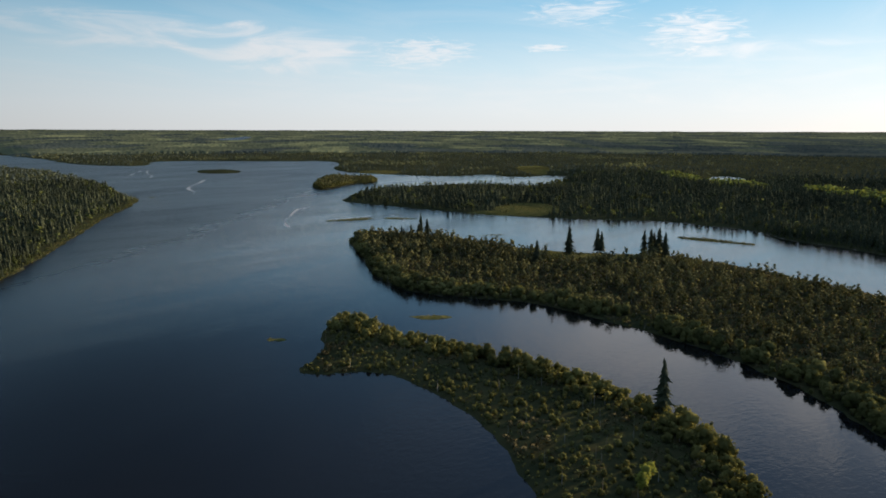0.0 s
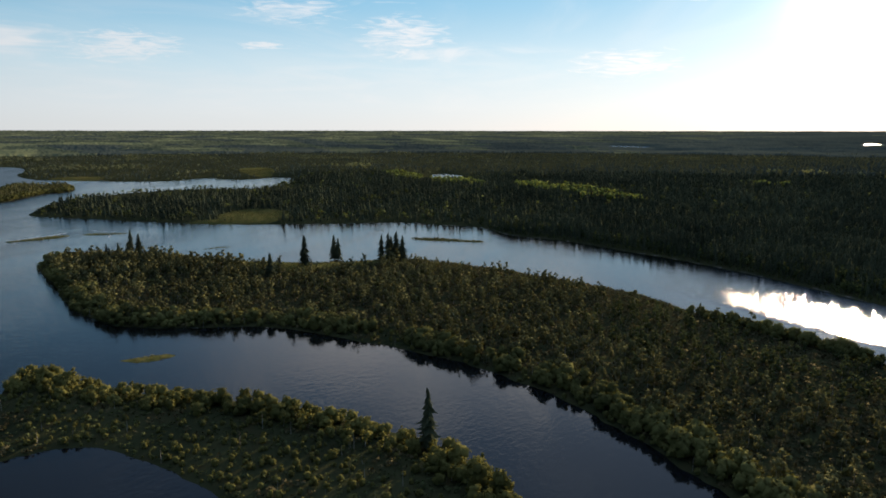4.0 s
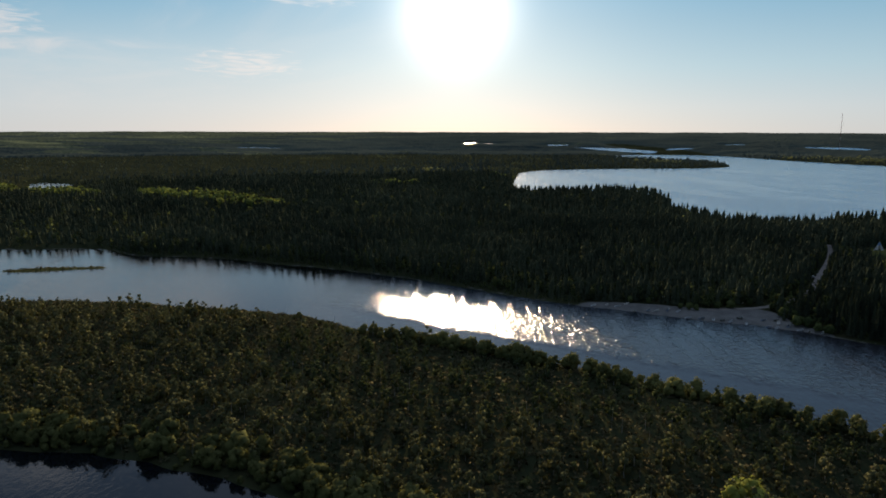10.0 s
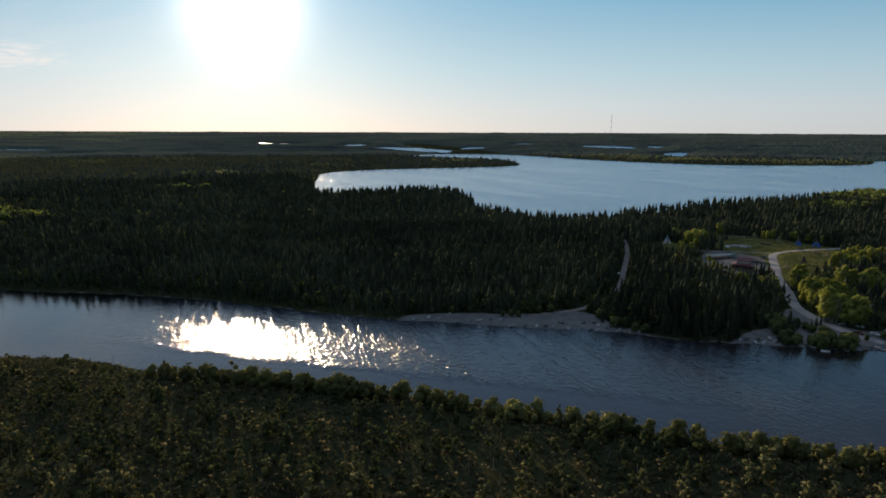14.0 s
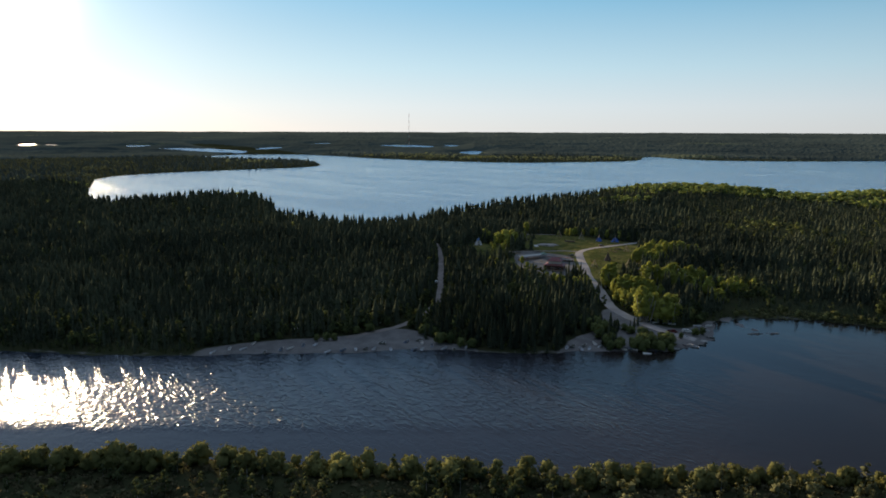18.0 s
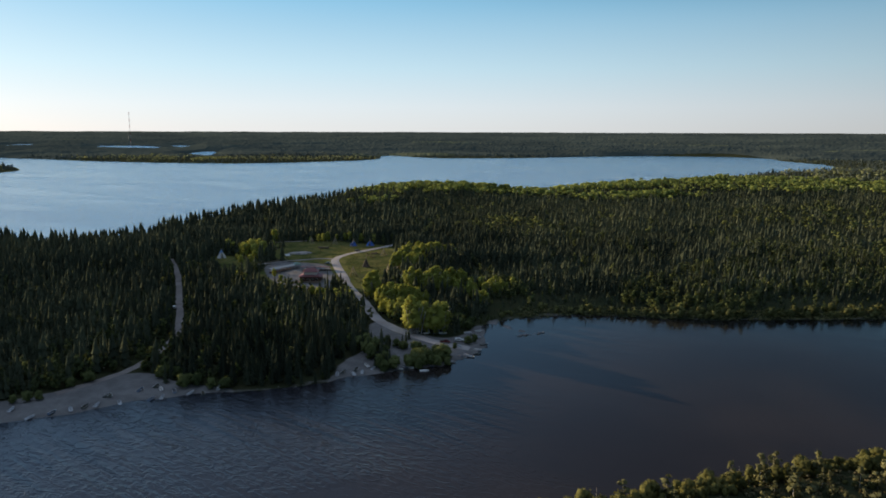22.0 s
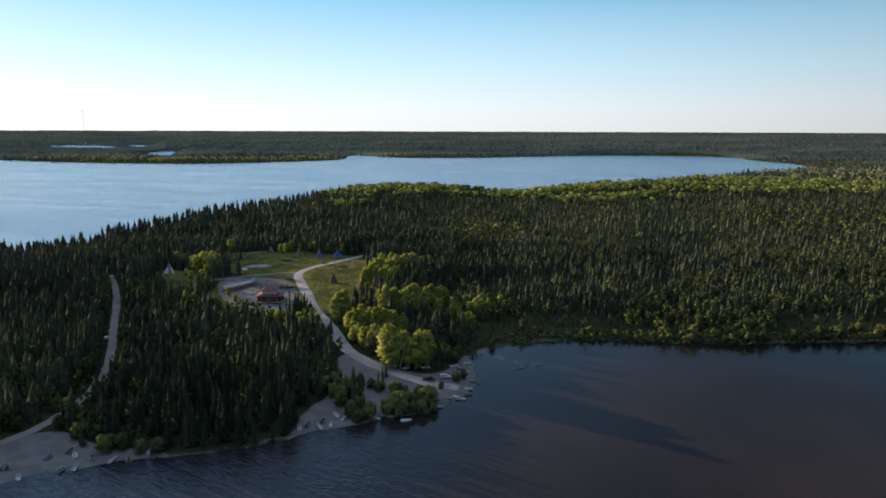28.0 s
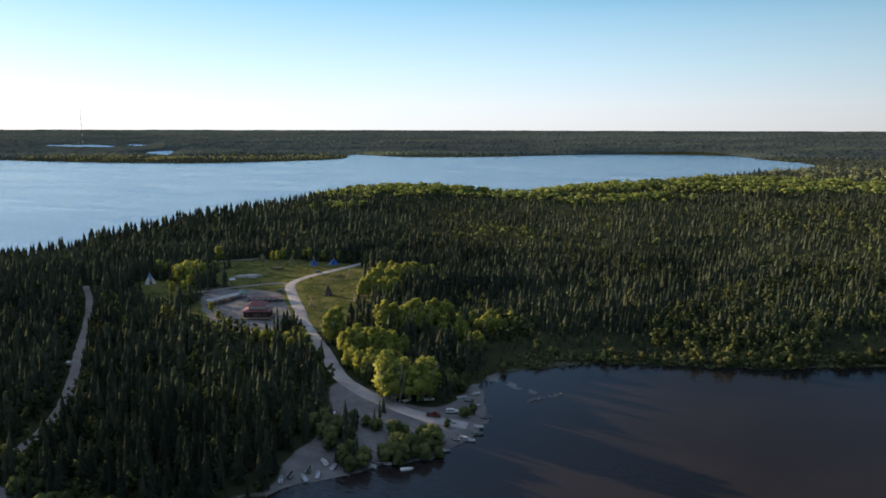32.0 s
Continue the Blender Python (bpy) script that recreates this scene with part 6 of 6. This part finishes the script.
def tepee(label, radius, height, cloth, poles=10, covered=1.0):
    """Poles with a cover that wraps round them, open at the front."""
    t = thing("tepee", label, "tepee", "covered tepees on the meadow")
    for i in range(poles):
        bm = bmesh.new()
        cone_pole(bm, radius, height, 6.283 * i / poles)
        part("pole", bm, M_POLE, t)
    bm = bmesh.new()
    n, rows = 20, 5
    ring = []
    for j in range(rows):
        u = j / (rows - 1)
        rr = (radius + 0.07) * (1 - u * 0.93 * covered)
        ring.append([bm.verts.new((rr * math.cos(a) * (1 + 0.015 * (i % 2)), rr * math.sin(a) * (1 + 0.015 * (i % 2)), height * u * 0.97 * covered))
                     for i in range(n) for a in (0.25 + (6.283 - 0.5) * i / (n - 1),)])
    for a, b in zip(ring[:-1], ring[1:]):
        for i in range(n - 1):
            bm.faces.new((a[i], a[i + 1], b[i + 1], b[i]))
    part("cover", bm, cloth, t)
    return t


def set_down(ob, x, y, turn=0.0):
    ob.matrix_basis = pose(x, y, ground_z(x, y), 0, 0, turn)
    return ob


set_down(tepee("dark brown canvas tepee on the camp meadow", 3.0, 6.6, M_BROWNHIDE), 33, 440, 200)
set_down(tepee("tepee with a bright blue tarpaulin cover", 3.8, 5.0, M_BLUETARP, 9, 0.8), 45, 534, 250)
set_down(tepee("tepee half covered by a blue tarpaulin", 3.3, 5.4, M_BLUETARP, 9, 0.7), 30, 533, 230)
first = set_down(tepee_frame("bare wooden tepee poles standing in the grass", 3.0, 5.6), 21, 408)
for x, y, turn in ((47, 413, 20), (51, 480, 40), (14, 540, 60), (-46, 538, 80), (-39, 524, 15), (-7, 549, 33)):
    copy_thing(first, pose(x, y, ground_z(x, y), 0, 0, turn))


def white_tepee():
    """Tall white tepee, its top wrapped in a pale blue sheet."""
    t = tepee("white canvas tepee with a pale blue top sheet", 3.7, 6.8, M_CANVAS, 11)
    bm = bmesh.new()
    low, top = [[bm.verts.new((rr * math.cos(6.283 * i / 20), rr * math.sin(6.283 * i / 20), z)) for i in range(20)] for rr, z in ((1.62, 4.3), (0.36, 6.75))]
    for i in range(20):
        bm.faces.new((low[i], low[(i + 1) % 20], top[(i + 1) % 20], top[i]))
    part("top_sheet", bm, M_BLUECLOTH, t, "pale blue top sheet")
    return t


set_down(white_tepee(), -80, 498, 285)


def hip_roof(bm, lx, ly, z, rise, ridge):
    a, b = lx / 2, ly / 2
    V = [bm.verts.new(p) for p in ((-a, -b, z), (a, -b, z), (a, b, z), (-a, b, z), (-ridge / 2, 0, z + rise), (ridge / 2, 0, z + rise),
                                   (-a, -b, z - 0.18), (a, -b, z - 0.18), (a, b, z - 0.18), (-a, b, z - 0.18))]
    for f in ((0, 1, 5, 4), (1, 2, 5), (2, 3, 4, 5), (3, 0, 4), (6, 7, 1, 0), (7, 8, 2, 1), (8, 9, 3, 2), (9, 6, 0, 3), (9, 8, 7, 6)):
        bm.faces.new([V[i] for i in f])


def camp_house():
    t = thing("camp_house", "dark wooden camp house with a two-tier red roof", "house")
    L, W = 14.0, 10.0
    for sx, sy, x, y in ((L, 0.2, 0, -W / 2), (L, 0.2, 0, W / 2), (0.2, W - 0.2, -L / 2 + 0.1, 0), (0.2, W - 0.2, L / 2 - 0.1, 0)):
        bm = bmesh.new()
        box(bm, sx, sy, 3.2, x, y, 0)
        part("wall", bm, M_DARKWOOD, t)
        # boards
        for i in range(8):
            bm = bmesh.new()
            if sx > sy:
                box(bm, 0.10, 0.05, 3.1, -L / 2 + (i + 0.5) * L / 8, y + math.copysign(0.12, y), 0.02)
            else:
                box(bm, 0.05, 0.10, 3.1, x + math.copysign(0.12, x), -W / 2 + 0.6 + i * (W - 1.2) / 7, 0.02)
            part("batten", bm, M_DARKWOOD, t)
    bm = bmesh.new()
    hip_roof(bm, L + 2.0, W + 2.0, 3.45, 1.7, 6.0)
    part("lower_roof", bm, M_REDROOF, t, "red-brown metal roof")
    bm = bmesh.new()
    box(bm, 9.0, 6.0, 2.2, 0, 0, 4.2)
    part("clerestory", bm, M_WHITE, t, "white clerestory wall")
    bm = bmesh.new()
    hip_roof(bm, 11.0, 8.2, 6.5, 2.3, 5.6)
    part("upper_roof", bm, M_REDROOF, t, "red-brown metal roof")
    for i in range(4):
        for s in (-1, 1):
            w = bmesh.new()
            box(w, 1.3, 0.08, 1.0, -4.8 + i * 3.2, s * (W / 2 + 0.12), 1.0)
            win = part("window", w, M_GLASS, t)
            fr = bmesh.new()
            for dx in (-0.7, 0.7):
                box(fr, 0.1, 0.1, 1.2, -4.8 + i * 3.2 + dx, s * (W / 2 + 0.14), 0.9)
            for dz in (0.9, 2.0):
                box(fr, 1.5, 0.1, 0.1, -4.8 + i * 3.2, s * (W / 2 + 0.14), dz)
            part("window_frame", fr, M_WHITE, win)
    bm = bmesh.new()
    box(bm, 1.1, 0.1, 2.1, 0.0, -W / 2 - 0.14, 0)
    part("door", bm, M_WOOD, t)
    bm = bmesh.new()
    rod(bm, (2.2, 0.5, 7.0), (2.2, 0.5, 9.6), 0.18, 0.18, 8)
    part("chimney", bm, M_BLACK, t)
    bm = bmesh.new()
    box(bm, 16.5, 3.0, 0.25, 0, -W / 2 - 1.7, -0.05, 0.03)
    part("deck", bm, M_WOOD, t, "weathered plank deck")
    return t


set_down(camp_house(), -9, 402, -12)


def open_shelter(label, length, depth, roof_mat, front=2.9, back=2.3):
    t = thing("open_shelter", label, "shelter", "open shelters round the yard")
    n = max(3, int(length / 3.2) + 1)
    for i in range(n):
        x = -length / 2 + 0.3 + i * (length - 0.6) / (n - 1)
        for y, h in ((-depth / 2 + 0.2, front), (depth / 2 - 0.2, back)):
            bm = bmesh.new()
            rod(bm, (x, y, -0.1), (x, y, h), 0.09, 0.08, 6)
            part("post", bm, M_REDWOOD, t)
    for y, h in ((-depth / 2 + 0.2, front), (depth / 2 - 0.2, back)):
        bm = bmesh.new()
        box(bm, length, 0.14, 0.18, 0, y, h - 0.02)
        part("beam", bm, M_REDWOOD, t)
    bm = bmesh.new()
    sheet(bm, [(-length / 2 - 0.4, -depth / 2 - 0.4, front + 0.32), (length / 2 + 0.4, -depth / 2 - 0.4, front + 0.32),
               (length / 2 + 0.4, depth / 2 + 0.4, back + 0.18), (-length / 2 - 0.4, depth / 2 + 0.4, back + 0.18)], 0.08)
    part("roof", bm, roof_mat, t)
    bm = bmesh.new()
    box(bm, length, 0.08, 1.0, 0, depth / 2 - 0.2, 0)
    part("back_wall", bm, M_WOOD, t)
    for i in range(n - 1):
        bm = bmesh.new()
        x = -length / 2 + 0.3 + (i + 0.5) * (length - 0.6) / (n - 1)
        box(bm, 1.9, 0.75, 0.06, x, 0, 0.74)
        part("counter", bm, M_WOOD, t)
    return t


set_down(open_shelter("long open wooden shelter with a red-brown roof", 21, 3.6, M_REDROOF, 3.3, 2.9), -5, 432, -13)
set_down(open_shelter("long open shelter with a pale metal roof", 24, 3.8, M_PALEROOF, 2.7, 3.3), -29, 436, 42)


def kiosk(label):
    """Four posts under a small pyramid roof."""
    t = thing("kiosk", label, "shelter")
    for x in (-1.8, 1.8):
        for y in (-1.8, 1.8):
            bm = bmesh.new()
            rod(bm, (x, y, -0.1), (x, y, 2.7), 0.1, 0.09, 6)
            part("post", bm, M_WOOD, t)
    bm = bmesh.new()
    hip_roof(bm, 5.2, 5.2, 2.85, 1.7, 0.3)
    part("roof", bm, M_GREENROOF, t, "pale green metal roof")
    bm = bmesh.new()
    box(bm, 3.4, 0.7, 0.08, 0, -1.6, 0.9, 0.01)
    part("counter", bm, M_WOOD, t)
    return t


set_down(kiosk("small open kiosk with a pale green roof"), -19, 445, 20)


def rail_fence(label, x0, y0, x1, y1):
    """Posts with two rails along the yard."""
    t = thing("rail_fence", label, "fence", "fences round the yard")
    a, b = Vector((x0, y0, 0)), Vector((x1, y1, 0))
    mid = (a + b) / 2
    t.location = (mid.x, mid.y, ground_z(mid.x, mid.y))
    n = int((b - a).length / 3.0) + 1
    for i in range(n + 1):
        p = a.lerp(b, i / n)
        z = ground_z(p.x, p.y) - t.location.z
        bm = bmesh.new()
        rod(bm, (p.x - mid.x, p.y - mid.y, z - 0.2), (p.x - mid.x, p.y - mid.y, z + 1.2), 0.08, 0.07, 6)
        part("post", bm, M_POLE, t)
    za, zb = ground_z(x0, y0) - t.location.z, ground_z(x1, y1) - t.location.z
    for h in (0.55, 1.05):
        bm = bmesh.new()
        rod(bm, (a.x - mid.x, a.y - mid.y, za + h), (b.x - mid.x, b.y - mid.y, zb + h), 0.06, 0.05, 6)
        part("rail", bm, M_POLE, t)
    return t


for ends in ((-47, 466, -30, 472), (-30, 472, -14, 466), (-45, 462, -38, 448), (-26, 382, -14, 371), (-14, 371, 0, 368)):
    rail_fence("peeled pole fence along the gravel yard", *ends)


def log_pile(label, n, length, seed):
    r = np.random.RandomState(seed)
    t = thing("log_pile", label, "logs", "log piles on the meadow")
    for i in range(n):
        row = i % 5
        lay = i // 5
        bm = bmesh.new()
        y = (row - 2) * 0.5 + (0.25 if lay % 2 else 0) + r.uniform(-0.05, 0.05)
        rod(bm, (-length / 2 + r.uniform(-0.5, 0.5), y, 0.22 + lay * 0.4), (length / 2 + r.uniform(-0.5, 0.5), y + r.uniform(-0.1, 0.1), 0.22 + lay * 0.4), 0.22, 0.18, 7)
        part("log", bm, M_WOOD, t)
    return t


set_down(log_pile("stack of weathered logs beside the camp road", 9, 6, 2), 44, 487, 40)
set_down(log_pile("long low stack of brown logs in grass", 15, 9, 3), 3, 519, -8)
set_down(log_pile("single pale trunk lying beside the road", 2, 9, 6), 40, 478, -50)


def gravel_mound(label, length, width, high, seed):
    """A low flat-topped heap of pale gravel with an uneven rim."""
    r = np.random.RandomState(seed)
    t = thing("gravel_mound", label, "mound")
    n, rows = 28, ((1.0, -0.2), (0.86, 0.45), (0.7, 0.9), (0.35, 1.0), (0.0, 0.95))
    bm = bmesh.new()
    rings = [[bm.verts.new((length / 2 * q * math.cos(6.283 * i / n) * r.uniform(0.9, 1.1), width / 2 * q * math.sin(6.283 * i / n) * r.uniform(0.88, 1.12), high * z * r.uniform(0.8, 1.15))) for i in range(n)] for q, z in rows[:-1]]
    top = bm.verts.new((0, 0, high * rows[-1][1]))
    for a, b in zip(rings[:-1], rings[1:]):
        for i in range(n):
            bm.faces.new((a[i], a[(i + 1) % n], b[(i + 1) % n], b[i]))
    for i in range(n):
        bm.faces.new((rings[-1][i], rings[-1][(i + 1) % n], top))
    part("heap", bm, M_ROAD, t, smooth=True)
    for i in range(16):
        a = 6.283 * i / 16 + r.uniform(-0.1, 0.1)
        b = bmesh.new()
        bmesh.ops.create_icosphere(b, subdivisions=1, radius=r.uniform(0.35, 0.8))
        for v in b.verts:
            v.co *= r.uniform(0.8, 1.15)
        part("boulder", b, M_STONE, t).location = (length / 2 * 0.93 * math.cos(a), width / 2 * 0.93 * math.sin(a), 0.2)
    return t


set_down(gravel_mound("low pale gravel mound ringed with stones in grass", 21, 9, 1.3, 7), -17, 503, 4)


def canvas_lean_to(label):
    t = thing("lean_to", label, "tent")
    bm = bmesh.new()
    sheet(bm, [(-2, -1.2, 0.15), (2, -1.2, 0.15), (2, 1.2, 1.5), (-2, 1.2, 1.5)], 0.04)
    part("tarpaulin", bm, M_CANVAS, t)
    for x in (-1.9, 1.9):
        bm = bmesh.new()
        rod(bm, (x, 1.2, -0.05), (x, 1.2, 1.6), 0.05, 0.04, 6)
        part("pole", bm, M_WOOD, t)
    return t


set_down(canvas_lean_to("white canvas lean-to lying low in the grass"), -27, 491, 20)


def picnic_table(label):
    t = thing("picnic_table", label, "table", "tables round the camp house")
    bm = bmesh.new()
    box(bm, 1.8, 0.75, 0.05, 0, 0, 0.72)
    part("tabletop", bm, M_WOOD, t)
    for s in (-1, 1):
        bm = bmesh.new()
        box(bm, 1.8, 0.26, 0.05, 0, s * 0.72, 0.42)
        part("bench", bm, M_WOOD, t)
        for x in (-0.7, 0.7):
            bm = bmesh.new()
            rod(bm, (x, s * 0.75, 0), (x, s * 0.2, 0.72), 0.05, 0.05, 4)
            part("leg", bm, M_WOOD, t)
    return t


tab = set_down(picnic_table("weathered wooden picnic table on gravel"), -22, 396, 20)
for x, y, a in ((-27, 404, 60), (-30, 413, 10), (-25, 420, 80), (-18, 384, 0), (-33, 424, 30), (2, 384, 45), (-20, 428, 15)):
    copy_thing(tab, pose(x, y, ground_z(x, y), 0, 0, a))


# ---- stones on the spit and along the shores ----
def stone_shape(seed):
    r = np.random.RandomState(seed)
    bm = bmesh.new()
    bmesh.ops.create_icosphere(bm, subdivisions=1, radius=1.0)
    for v in bm.verts:
        v.co *= r.uniform(0.75, 1.15)
        v.co.z *= 0.62
    V = np.array([v.co[:] for v in bm.verts])
    bm.verts.index_update()
    F = np.array([[v.index for v in f.verts] for f in bm.faces])
    bm.free()
    return V, F


STONES = [stone_shape(500 + i) for i in range(5)]


def rock_heap(label, places, seed):
    r = np.random.RandomState(seed)
    t = thing("rock_heap", label, "rocks", "rock heaps off the spit")
    for x, y, s in places:
        V, F = STONES[r.randint(5)]
        part("boulder", shaped(V * s, F), M_STONE, t).location = (x, y, s * 0.2 - 0.15)
    return t


rock_heap("dark boulders heaped in shallow water off the spit", [(-2.5, 0, 1.1), (-0.8, 0.6, 0.9), (0.8, -0.2, 1.3), (2.4, 0.3, 1.0), (3.6, -0.5, 0.7), (-3.8, 0.5, 0.7), (0.2, 1.2, 0.7)], 1).matrix_basis = pose(103, 260, 0, 0, 0, 20)
rock_heap("dark boulders at the end of a gravel spit", [(-2.0, 0, 0.9), (-0.5, 0.5, 1.2), (1.2, 0.2, 0.8), (2.4, -0.3, 1.0), (3.4, 0.4, 0.6)], 2).matrix_basis = pose(113, 262, 0, 0, 0, 35)


def shore_stones():
    r = np.random.RandomState(14)
    x, y = scatter(-190, 100, 160, 300, 1.5, 212)
    d = lookup(D_MAIN, x, y)
    keep = (d > -0.8) & (d < 1.6) & (r.rand(len(x)) < 0.5)
    x, y = x[keep], y[keep]
    stand("shore_stones", STONES, x, y, 0.16 + 0.5 * r.rand(len(x)) ** 3, r.uniform(0.8, 1.3, len(x)), 362, M_STONE, "grey stones along the beach edge", "stones", 0.02,
          np.maximum(lookup(GZ, x, y), -0.1))


shore_stones()


# ---- radio mast on the skyline ----
def radio_mast():
    t = thing("radio_mast", "thin red and white lattice radio mast on the skyline", "mast")
    H, n = 154.0, 11
    for i in range(n):
        z0, z1 = H * i / n, H * (i + 1) / n
        bm = bmesh.new()
        for a in (0.5, 2.6, 4.7):
            rod(bm, (1.1 * math.cos(a), 1.1 * math.sin(a), z0), (1.1 * math.cos(a), 1.1 * math.sin(a), z1), 0.20, 0.20, 4)
            rod(bm, (1.1 * math.cos(a), 1.1 * math.sin(a), z0), (1.1 * math.cos(a + 2.1), 1.1 * math.sin(a + 2.1), z1), 0.11, 0.11, 4)
        part("lattice_section", bm, M_MASTRED if i % 2 == 0 else M_WHITE, t)
    for a in (0.5, 2.6, 4.7):
        bm = bmesh.new()
        rod(bm, (70 * math.cos(a), 70 * math.sin(a), 0), (0, 0, H * 0.8), 0.06, 0.06, 4)
        part("guy_wire", bm, M_ALU, t)
    return t


set_down(radio_mast(), -737, 3203)
